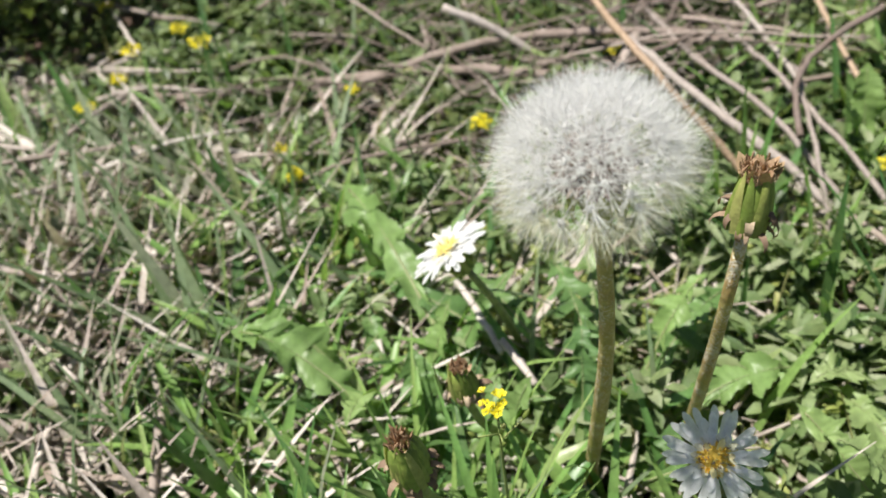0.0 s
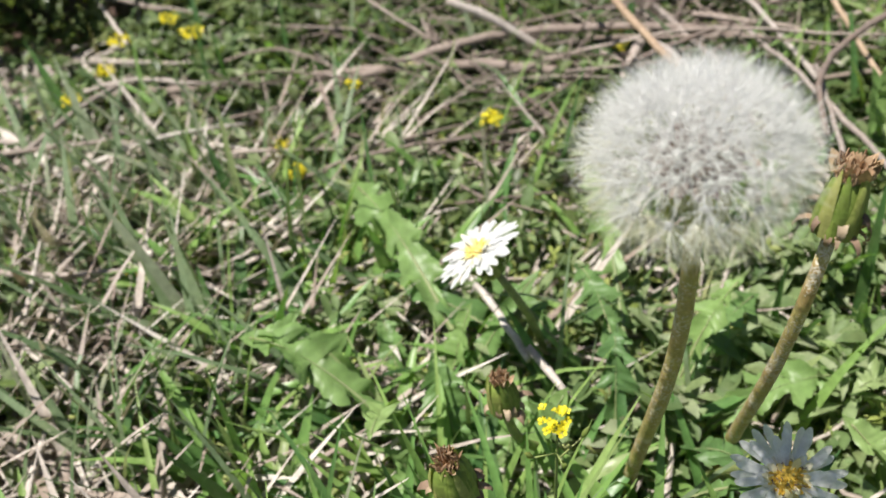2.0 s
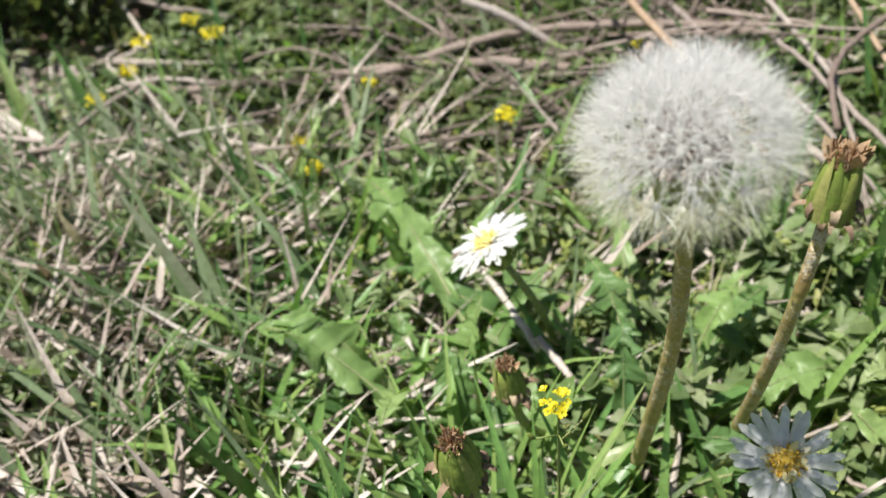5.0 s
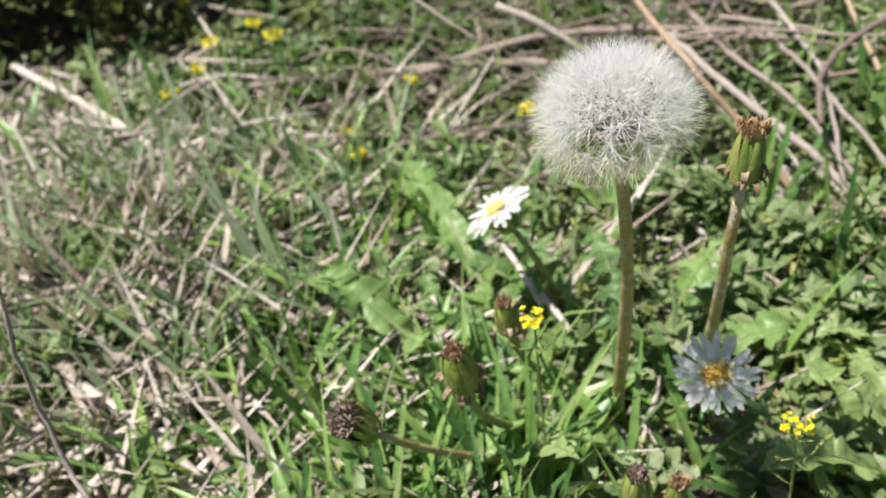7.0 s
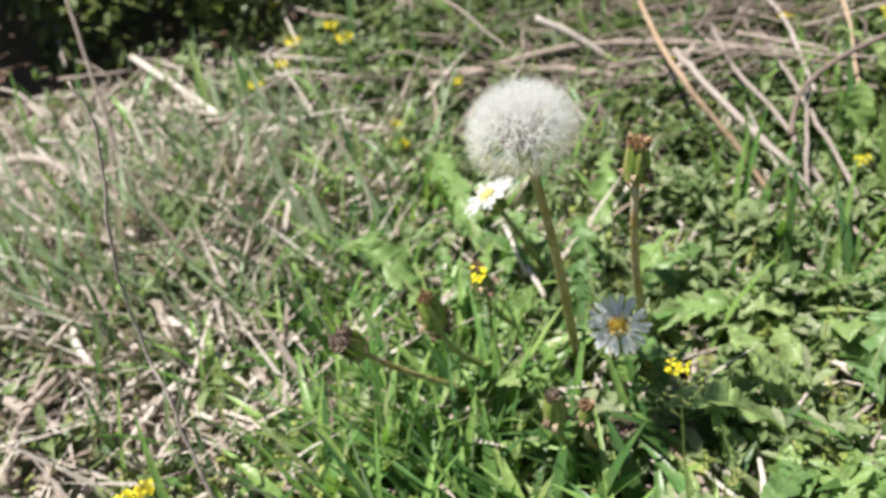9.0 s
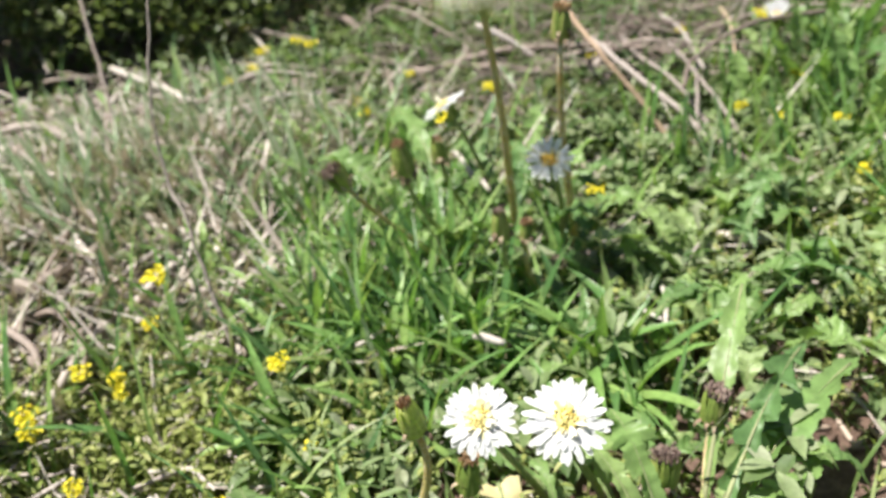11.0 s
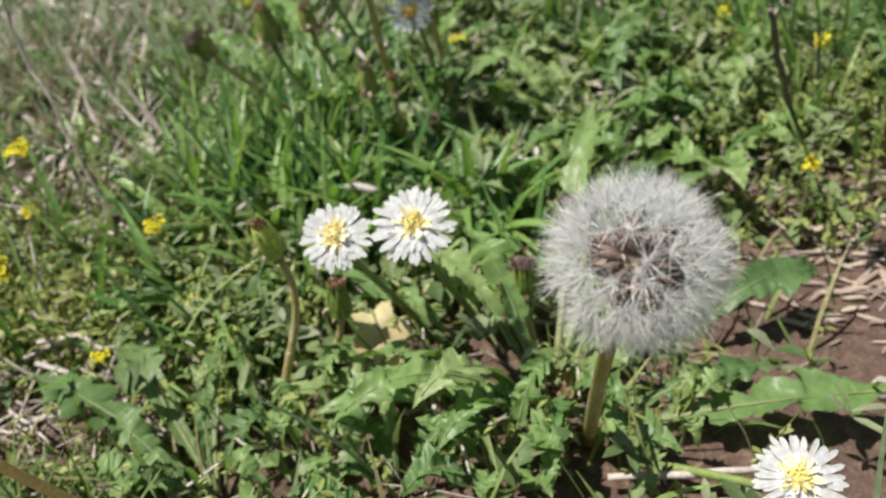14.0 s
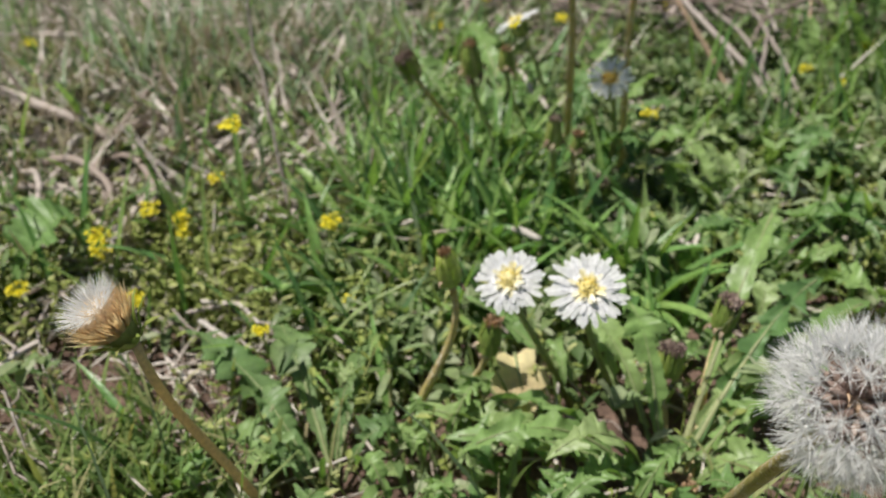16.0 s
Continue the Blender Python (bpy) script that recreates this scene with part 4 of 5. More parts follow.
# -- leaves --
rng = random.Random(71)
rosette((0.062, 0.280, 0.004), [
    (-0.016, 0.450, 0.068, 0.050, 0.046, 5, 0.50, 0.012, 0.308, 0.010), (-0.084, 0.352, 0.074, 0.050, 0.044, 4, 0.55, -0.016, 0.285, 0.012), (-0.028, 0.405, 0.045, 0.05, 0.036, 5, 0.65),
    (0.104, 0.423, 0.060, 0.06, 0.030, 6, 0.75), (0.134, 0.314, 0.050, 0.04, 0.030, 5, 0.6), (0.056, 0.298, 0.072, 0.03, 0.030, 2, 0.6, 0.044, 0.270, 0.015),
    (0.078, 0.218, 0.052, 0.05, 0.034, 4, 0.6), (-0.038, 0.224, 0.052, 0.05, 0.030, 4, 0.65, 0.020, 0.268, 0.010), (0.022, 0.205, 0.068, 0.04, 0.026, 4, 0.6, -0.006, 0.252, 0.015),
    (0.082, 0.205, 0.070, 0.022, 0.036, 3, 0.45, 0.054, 0.238, 0.044), (0.144, 0.268, 0.040, 0.035, 0.034, 4, 0.5), (0.020, 0.380, 0.055, 0.05, 0.028, 6, 0.7),
    (0.113, 0.300, 0.078, 0.04, 0.030, 5, 0.55), (0.064, 0.352, 0.062, 0.05, 0.030, 6, 0.7)],
    rng, "spreading rosette of toothed bright green dandelion leaves")
rosette((0.042, -0.014, 0.004), [
    (0.116, 0.092, 0.090, 0.04, 0.019, 5, 0.25), (0.138, 0.070, 0.060, 0.05, 0.032, 5, 0.65),
    (0.168, 0.070, 0.044, 0.04, 0.034, 4, 0.25), (0.032, 0.046, 0.066, 0.04, 0.030, 4, 0.3), (-0.060, 0.062, 0.020, 0.012, 0.028, 5, 0.6),
    (-0.074, 0.020, 0.028, 0.020, 0.040, 5, 0.6), (0.176, -0.078, 0.020, 0.010, 0.040, 5, 0.42, 0.056, -0.042, 0.010), (0.142, -0.044, 0.018, 0.020, 0.026, 8, 0.6, 0.056, -0.040, 0.010),
    (-0.014, -0.050, 0.040, 0.04, 0.030, 5, 0.6), (-0.057, -0.002, 0.030, 0.025, 0.032, 5, 0.6), (-0.050, -0.020, 0.040, 0.05, 0.030, 4, 0.5),
    (-0.019, -0.040, 0.055, 0.05, 0.028, 4, 0.5), (0.030, -0.060, 0.030, 0.04, 0.028, 5, 0.6), (0.010, 0.060, 0.050, 0.05, 0.030, 5, 0.5),
    (0.000, -0.030, 0.030, 0.03, 0.026, 5, 0.6), (0.060, -0.060, 0.040, 0.04, 0.024, 6, 0.6), (0.100, 0.010, 0.035, 0.04, 0.026, 6, 0.6),
    (0.135, 0.030, 0.030, 0.03, 0.026, 6, 0.6), (0.060, 0.110, 0.035, 0.03, 0.022, 6, 0.6), (0.186, -0.002, 0.022, 0.03, 0.036, 3, 0.3, 0.116, -0.006, 0.008), (0.112, 0.048, 0.040, 0.04, 0.030, 5, 0.5), (-0.042, 0.090, 0.040, 0.012, 0.022, 5, 0.4, 0.020, 0.031, 0.012), (0.019, 0.066, 0.045, 0.012, 0.018, 4, 0.4, 0.032, 0.022, 0.012), (-0.036, 0.006, 0.046, 0.03, 0.030, 4, 0.5), (0.096, -0.022, 0.026, 0.03, 0.030, 5, 0.5), (0.078, -0.070, 0.018, 0.02, 0.024, 5, 0.5), (0.020, -0.078, 0.032, 0.03, 0.028, 4, 0.5)],
    rng, "large rosette of toothed green dandelion leaves round several stems")
rosette((-0.108, -0.008, 0.004), [
    (-0.141, 0.086, 0.032, 0.030, 0.030, 8, 0.24), (-0.154, 0.042, 0.028, 0.030, 0.031, 8, 0.24), (-0.186, 0.074, 0.034, 0.035, 0.040, 5, 0.55),
    (-0.158, 0.012, 0.020, 0.03, 0.036, 5, 0.5), (-0.134, -0.012, 0.024, 0.03, 0.028, 5, 0.5), (-0.100, 0.030, 0.034, 0.025, 0.020, 5, 0.5), (-0.089, 0.088, 0.028, 0.025, 0.014, 6, 0.35), (-0.076, 0.006, 0.026, 0.03, 0.026, 4, 0.6), (-0.118, -0.050, 0.030, 0.03, 0.026, 4, 0.6)],
    rng, "spreading dull green dandelion leaves beside bare soil", True)
for cx, cy, n, lo, hi, zl, zh, w in ((0.150, 0.185, 10, 0.04, 0.085, 0.03, 0.065, 0.034), (0.245, 0.235, 10, 0.04, 0.09, 0.02, 0.06, 0.036), (0.095, 0.150, 8, 0.035, 0.065, 0.03, 0.06, 0.030), (0.185, 0.255, 7, 0.04, 0.07, 0.03, 0.06, 0.032), (0.140, 0.120, 7, 0.035, 0.06, 0.02, 0.05, 0.030), (-0.015, 0.135, 6, 0.03, 0.06, 0.02, 0.05, 0.02), (-0.060, 0.000, 8, 0.02, 0.045, 0.012, 0.04, 0.024), (-0.085, 0.048, 7, 0.02, 0.042, 0.012, 0.035, 0.022), (-0.070, -0.042, 8, 0.02, 0.045, 0.012, 0.035, 0.024), (-0.150, -0.030, 7, 0.02, 0.04, 0.010, 0.03, 0.022), (0.012, -0.046, 9, 0.022, 0.045, 0.015, 0.042, 0.026), (0.078, -0.052, 6, 0.02, 0.04, 0.010, 0.022, 0.020), (-0.035, -0.035, 10, 0.025, 0.045, 0.012, 0.030, 0.022), (0.000, 0.075, 8, 0.03, 0.05, 0.02, 0.05, 0.018), (0.10, 0.04, 8, 0.03, 0.06, 0.015, 0.04, 0.024), (0.205, 0.125, 8, 0.04, 0.08, 0.02, 0.05, 0.034)):
    rosette((cx, cy, 0.003), ring_leaves(rng, cx, cy, n, lo, hi, zl, zh, w), rng, "small rosette of green toothed leaves among ground cover")
for cx, cy, n in ((-0.020, 0.325, 8), (-0.012, 0.268, 7)):
    rosette((cx, cy, 0.003), ring_leaves(rng, cx, cy, n, 0.035, 0.075, 0.045, 0.085, 0.030, 0.55), rng, "bright green toothed leaves rising among grass")
for cx, cy, n in ((0.40, 0.47, 12), (0.345, 0.42, 9), (0.45, 0.56, 10), (0.33, 0.33, 8)):
    rosette((cx, cy, 0.003), ring_leaves(rng, cx, cy, n, 0.03, 0.08, 0.06, 0.13, 0.030, 0.4), rng, "lush upright clump of bright green lobed leaves")
rosette((0.262, 0.386, 0.003), [(0.249, 0.398, 0.092, 0.02, 0.030, 3, 0.08), (0.272, 0.410, 0.085, 0.02, 0.028, 3, 0.10), (0.285, 0.380, 0.070, 0.03, 0.026, 4, 0.15), (0.238, 0.372, 0.060, 0.03, 0.024, 4, 0.12)], rng, "upright clump of broad bright green leaves near dead twigs")
rosette((-0.300, 0.115, 0.003), [(-0.262, 0.155, 0.055, 0.04, 0.055, 3, 0.08), (-0.340, 0.150, 0.045, 0.04, 0.050, 3, 0.08)], rng, "broad smooth pale green leaves at the edge of the weeds")


def dry_leaf():
    """A withered leaf with pointed lobes, its tip bent down."""
    r2 = random.Random(72)
    root = thing("dry_leaf", (-0.0201, 0.0301, 0.038), "yellow and brown dying leaf lying on green leaves", "leaf")
    down_way = Vector((0.10, -0.80, -0.45)).normalized()
    side = Vector((1.0, 0.12, 0.0)).normalized()
    up = side.cross(down_way).normalized()
    if up.z < 0:
        up = -up
    v, f, n = [Vector((0, 0, 0))], [], 40
    for ring in (0.5, 1.0):
        for k in range(n):
            a = 6.2832 * k / n
            lobe = 0.62 + 0.38 * abs(math.cos(2.5 * a)) ** 1.5
            length = 0.0138 * (1.0 + 0.75 * max(0.0, math.cos(a)) ** 3) * lobe * (0.92 + 0.16 * r2.random()) * ring
            p = down_way * math.cos(a) * length + side * math.sin(a) * length * 1.05
            v.append(p + up * (0.0022 * math.sin(3 * a + 1.0) * ring * ring - 6.0 * max(0.0, p.dot(down_way)) ** 2))
    for k in range(n):
        k2 = (k + 1) % n
        f += [(0, 1 + k, 1 + k2), (1 + k, 1 + n + k, 1 + n + k2, 1 + k2)]
    b = Buf()
    b.add(v, f)
    part("blade", b, M_BROWNLEAF, root)
    b = Buf()
    tube(b, [down_way * -0.010 + up * 0.0004, up * 0.0006, down_way * 0.009 + up * 0.0002], [0.0007, 0.0006, 0.0003], 6)
    part("midrib", b, M_RIB, root, "pale midrib")


dry_leaf()


def round_leaf_weed(x, y, seed_no):
    r = random.Random(seed_no)
    root = thing("round_leaf_weed", (x, y, 0), "small weed with a few round bright green leaves", "weed", "round leaf weeds")
    for k in range(5):
        a, h = k * 1.26 + r.random(), r.uniform(0.022, 0.036)
        tip = Vector((math.cos(a) * 0.012, math.sin(a) * 0.012, h))
        b = Buf()
        tube(b, bezier((0, 0, 0), (0, 0, h * 0.7), tip, 5), 0.0006, 5)
        st = part("stalk", b, M_STEM_GREEN, root)
        b = Buf()
        v, f = [tip], []
        rad = r.uniform(0.008, 0.013)
        for j in range(12):
            q = 0.5236 * j
            v.append(tip + Vector((math.cos(q) * rad + math.cos(a) * rad * 0.8, math.sin(q) * rad + math.sin(a) * rad * 0.8, 0.18 * rad * math.cos(2 * q) - 0.25 * rad)))
            f.append((0, 1 + j, 1 + (j + 1) % 12))
        b.add(v, f)
        part("leaf", b, M_LEAF, st)


for i, (x, y) in enumerate(((-0.264, 0.570), (-0.35, 0.60), (-0.31, 0.22))):
    round_leaf_weed(x, y, 500 + i)


# ---- small yellow flowers ----
def draba_flower_mesh():
    b = Buf()
    for k in range(4):
        a = 1.5708 * k
        small_leaf(b, 0.0003 * math.cos(a), 0.0003 * math.sin(a), 0, a, 0.75, 0.0021, 0.0018)
    return b.mesh("flower", M_DRABA)


def pod_mesh():
    b = Buf()
    lathe(b, [(0, 0.0002), (0.0010, 0.0007), (0.0022, 0.0008), (0.0034, 0.0005), (0.0042, 0.0001)], 6)
    return b.mesh("pod", M_SPRIG)


FLOWER, POD = draba_flower_mesh(), pod_mesh()


def draba(x, y, z, size, seed_no):
    r = random.Random(seed_no)
    bx, by = x + r.gauss(0, 0.006), y + r.uniform(0.0, 0.02)
    root = thing("yellow_draba", (bx, by, 0), "slender weed with a cluster of tiny yellow flowers", "wildflower", "yellow weeds")
    top = Vector((x - bx, y - by, z - 0.002))
    b = Buf()
    tube(b, bezier((0, 0, 0), (top.x * 0.2, top.y * 0.2, top.z * 0.6), top, 7), [0.0006, 0.0006, 0.0006, 0.0005, 0.0005, 0.0004, 0.0003], 5)
    part("stem", b, M_STEM_GREEN, root)
    for k in range(int(19 * size)):
        a, q = r.uniform(0, 6.283), 0.0038 * size * math.sqrt(r.random())
        p = top + Vector((q * math.cos(a), q * math.sin(a), r.uniform(-0.003, 0.003)))
        part("flower", FLOWER, M_DRABA, root, "", axis_matrix(p, (math.cos(a) * 0.6 + r.gauss(0, 0.2), math.sin(a) * 0.6 - 0.3, 1), a) @ Matrix.Scale(r.uniform(0.6, 0.95) * (0.85 if z > 0.1 and x > -0.1 else 1.15), 4))
    for k in range(r.choice((4, 5, 6, 7))):
        a, s = r.uniform(0, 6.283), r.uniform(0.6, 1.0)
        p = Vector((top.x * s * s, top.y * s * s, top.z * s))
        q = p + Vector((math.cos(a), math.sin(a), r.uniform(0.1, 0.9))) * r.uniform(0.005, 0.009)
        pb = Buf()
        tube(pb, [p, q], 0.00025, 4)
        st = part("stalk", pb, M_STEM_GREEN, root)
        part("pod", POD, M_SPRIG, st, "", axis_matrix(q, (math.cos(a) * 0.6, math.sin(a) * 0.6, 1)))
    for k in range(4):
        lb = Buf()
        small_leaf(lb, 0, 0, 0.004 + 0.1 * z * k, k * 1.7 + r.random(), 0.4, 0.012, 0.005)
        part("leaf", lb, M_SPRIG, root)
    return root


YELLOWS = [(-0.005, 0.212, 0.148, 1.0), (0.071, 0.177, 0.105, 1.1), (-0.135, 0.452, 0.043, 0.9), (-0.080, 0.682, 0.072, 1.3), (-0.165, 0.152, 0.114, 1.4),
           (-0.112, 0.123, 0.069, 1.1), (0.280, 0.136, 0.068, 1.0), (-0.169, 0.138, 0.030, 0.8), (-0.407, 0.473, 0.05, 1.2), (-0.193, 0.212, 0.050, 1.1),
           (-0.205, 0.164, 0.05, 1.0), (-0.248, 0.144, 0.05, 1.5), (-0.273, 0.093, 0.05, 1.2), (-0.143, 0.056, 0.05, 0.7), (-0.203, 0.157, 0.045, 1.0),
           (-0.242, 0.130, 0.05, 1.3), (-0.210, 0.082, 0.05, 0.9), (-0.102, 0.089, 0.04, 0.7), (-0.226, 0.174, 0.05, 1.3), (0.284, 0.246, 0.05, 1.0),
           (0.306, 0.601, 0.05, 1.1), (0.195, 0.562, 0.05, 0.9), (0.324, 0.406, 0.06, 1.0), (-0.096, 0.751, 0.06, 1.3), (-0.135, 0.727, 0.06, 1.3),
           (-0.150, 0.704, 0.05, 1.1), (-0.171, 0.662, 0.05, 1.2), (-0.160, 0.842, 0.06, 1.1), (-0.044, 0.537, 0.05, 0.8), (-0.039, 0.505, 0.05, 0.7),
           (0.015, 0.593, 0.05, 0.7), (0.303, 0.306, 0.06, 1.1), (0.212, 0.046, 0.05, 0.9), (0.333, 0.487, 0.09, 1.2), (0.251, 0.359, 0.06, 1.0),
           (0.266, 0.331, 0.06, 1.0), (-0.223, 0.972, 0.08, 1.3), (0.077, 0.493, 0.06, 1.0), (-0.124, 0.197, 0.03, 1.0)]
for i, (x, y, z, s) in enumerate(YELLOWS):
    draba(x, y, z, s * (1.5 if y > 0.45 else 1.1), 200 + i)


# ---- dead twigs and stalks ----
def twig(pts, r0, r1, material, label, seed_no, sides=8):
    """A bent dead stalk through a few points, with nodes and a little wobble."""
    r = random.Random(seed_no)
    pts = [Vector(p) for p in pts]
    fine = []
    ext = [pts[0] * 2 - pts[1], *pts, pts[-1] * 2 - pts[-2]]
    for p0, a, c, p3 in zip(ext, ext[1:], ext[2:], ext[3:]):
        n = max(4, int((c - a).length / 0.012))
        for k in range(n):
            u = k / n
            fine.append(0.5 * (2 * a + (c - p0) * u + (2 * p0 - 5 * a + 4 * c - p3) * u * u + (3 * a - p0 - 3 * c + p3) * u ** 3))
    fine.append(pts[-1])
    at = fine[0].copy()
    b, n = Buf(), len(fine)
    loc = []
    for k, p in enumerate(fine):
        q = p - at + Vector((r.gauss(0, 1), r.gauss(0, 1), r.gauss(0, 0.7))) * 0.0004
        loc.append(q)
    tube(b, loc, [(r0 + (r1 - r0) * k / (n - 1)) * (1.15 if k % 7 == 2 else r.uniform(0.95, 1.04)) for k in range(n)], sides)
    return one_mesh("dead_twig", b, material, label, "twig", "dead twigs", at=at)


TW = "dry pale brown twig lying over straw"
twig([(-0.045, 0.90, 0.04), (-0.025, 0.822, 0.045), (0.036, 0.587, 0.004)], 0.0045, 0.003, M_TWIG, TW, 1)
twig([(-0.25, 0.72, 0.03), (-0.033, 0.652, 0.035), (0.10, 0.585, 0.045), (0.19, 0.535, 0.03)], 0.003, 0.004, M_TWIG, TW, 2)
twig([(-0.02, 0.625, 0.03), (0.086, 0.612, 0.050), (0.13, 0.60, 0.055), (0.176, 0.584, 0.055), (0.222, 0.559, 0.055), (0.30, 0.53, 0.04)], 0.0034, 0.0026, M_TWIG, TW, 3)
twig([(0.160, 0.60, 0.135), (0.158, 0.510, 0.110), (0.160, 0.440, 0.096), (0.190, 0.402, 0.050), (0.212, 0.37, 0.010)], 0.0022, 0.0020, M_TAN, "smooth tan dead stalk leaning over twigs", 4)
twig([(0.176, 0.50, 0.086), (0.184, 0.455, 0.077), (0.202, 0.397, 0.060), (0.214, 0.367, 0.048), (0.232, 0.33, 0.020)], 0.0024, 0.0026, M_GREYTWIG, TW, 5)
twig([(0.242, 0.602, 0.05), (0.223, 0.504, 0.060), (0.220, 0.447, 0.065), (0.224, 0.388, 0.055), (0.236, 0.33, 0.016)], 0.0018, 0.0016, M_GREYTWIG, TW, 29)
twig([(0.40, 0.47, 0.085), (0.31, 0.445, 0.095), (0.275, 0.44, 0.088), (0.248, 0.43, 0.080), (0.226, 0.405, 0.078), (0.213, 0.380, 0.072)], 0.0020, 0.0017, M_TWIG, "bowed grey-brown twig arching over the tangle", 30)
twig([(0.262, 0.53, 0.060), (0.246, 0.447, 0.066), (0.238, 0.362, 0.056), (0.245, 0.30, 0.020)], 0.0015, 0.0016, M_GREYTWIG, TW, 31)
twig([(0.250, 0.44, 0.074), (0.235, 0.405, 0.068), (0.216, 0.360, 0.050), (0.214, 0.33, 0.012)], 0.0012, 0.0015, M_GREYTWIG, TW, 32)
twig([(0.30, 0.64, 0.055), (0.290, 0.565, 0.060), (0.262, 0.450, 0.058)], 0.0018, 0.0016, M_GREYTWIG, TW, 33)
twig([(0.34, 0.58, 0.070), (0.320, 0.52, 0.072), (0.290, 0.45, 0.070), (0.274, 0.40, 0.060)], 0.0019, 0.0016, M_TAN, "smooth tan dead stalk leaning over twigs", 34)
twig([(0.212, 0.56, 0.055), (0.148, 0.507, 0.012)], 0.0035, 0.003, M_TWIG, "short pale twig propped across others", 6)
twig([(0.092, 0.62, 0.080), (0.128, 0.600, 0.060), (0.165, 0.577, 0.030), (0.20, 0.54, 0.012)], 0.0030, 0.0030, M_GREYTWIG, TW, 7)
twig([(-0.475, 0.64, 0.040), (-0.416, 0.612, 0.047), (-0.33, 0.558, 0.062), (-0.268, 0.498, 0.012)], 0.004, 0.0036, M_STRAW, "bent thick straw stalk on the grass", 8)
twig([(-0.325, 0.816, 0.040), (-0.235, 0.677, 0.042), (-0.141, 0.532, 0.032)], 0.0038, 0.0034, M_STRAW, TW, 9)
twig([(-0.276, 0.600, 0.20), (-0.262, 0.53, 0.10), (-0.253, 0.464, 0.0)], 0.0012, 0.0024, M_TWIG, "thin upright grey dead stem", 10)
twig([(-0.30, 0.46, 0.03), (-0.235, 0.40, 0.042), (-0.193, 0.317, 0.042), (-0.179, 0.280, 0.032), (-0.172, 0.252, 0.012)], 0.0040, 0.0034, M_STRAW, "curved pale dead stalk over the litter", 12)
twig([(-0.1532, 0.2545, 0.2500), (-0.1484, 0.2477, 0.2300), (-0.1580, 0.2315, 0.1840), (-0.1617, 0.2283, 0.1560), (-0.1604, 0.2183, 0.1280), (-0.1529, 0.2016, 0.1080), (-0.1371, 0.1535, 0.0010)], 0.0006, 0.0011, M_GREYTWIG, "tall thin grey dead stem leaning over straw", 13)
twig([(-0.46, 0.42, 0.04), (-0.398, 0.372, 0.046), (-0.301, 0.306, 0.042), (-0.225, 0.251, 0.026), (-0.19, 0.225, 0.016)], 0.0042, 0.0035, M_STRAW, "thick pale straw stalk lying over weeds", 14)
twig([(-0.368, 0.567, 0.045), (-0.325, 0.505, 0.036), (-0.283, 0.449, 0.025)], 0.005, 0.0045, M_STRAW, TW, 15)
twig([(0.0195, 0.358, 0.060), (0.022, 0.334, 0.061), (0.0247, 0.309, 0.058)], 0.0015, 0.0018, M_STRAW, "short pale straw among the leaves", 16)
twig([(0.0262, 0.312, 0.062), (0.0313, 0.287, 0.058)], 0.0017, 0.0015, M_STRAW, "short pale straw among the leaves", 17)
twig([(-0.028, 0.365, 0.034), (-0.027, 0.338, 0.026)], 0.0024, 0.002, M_STRAW, "short pale straw among the leaves", 18)
twig([(-0.186, 0.552, 0.034), (-0.138, 0.524, 0.032)], 0.0034, 0.003, M_STRAW, "pale straw lying level on the litter", 27)
twig([(-0.108, 0.490, 0.036), (-0.075, 0.478, 0.040), (-0.046, 0.468, 0.032)], 0.002, 0.0022, M_STRAW, "pale straw lying level on the litter", 28)
twig([(-0.012, 0.128, 0.058), (0.002, 0.120, 0.054)], 0.0022, 0.002, M_STRAW, "stub of white straw held up by grass", 19)
twig([(0.062, 0.210, 0.036), (0.074, 0.185, 0.032), (0.083, 0.160, 0.014)], 0.0015, 0.0017, M_TAN, "reddish brown dead stem among leaves", 20)
twig([(0.048, -0.064, 0.010), (0.104, -0.084, 0.012)], 0.0015, 0.0013, M_STRAW, "thick straw piece on the soil", 21)
twig([(0.046, -0.075, 0.008), (0.11, -0.098, 0.008)], 0.0014, 0.0012, M_STRAW, "thick straw piece on the soil", 22)
twig([(0.055, 0.300, 0.0), (0.058, 0.280, 0.05)], 0.0022, 0.002, M_DARKTUFT, "brown dead stalk stub beside the stem", 23)
twig([(0.187, 0.058, 0.130), (0.228, 0.096, 0.066), (0.276, 0.142, 0.0)], 0.0014, 0.0021, M_DARKTWIG, "dark brown dead stalk standing among leaves", 24)
twig([(0.241, 0.262, 0.030), (0.32, 0.283, 0.045), (0.405, 0.305, 0.060), (0.48, 0.325, 0.080)], 0.0016, 0.0012, M_STRAW, "long thin pale stalk leaning over leaves", 25)
twig([(0.218, 0.345, 0.045), (0.228, 0.300, 0.040), (0.243, 0.260, 0.024)], 0.0016, 0.0013, M_STRAW, "short pale straw among the leaves", 26)
rt = random.Random(81)
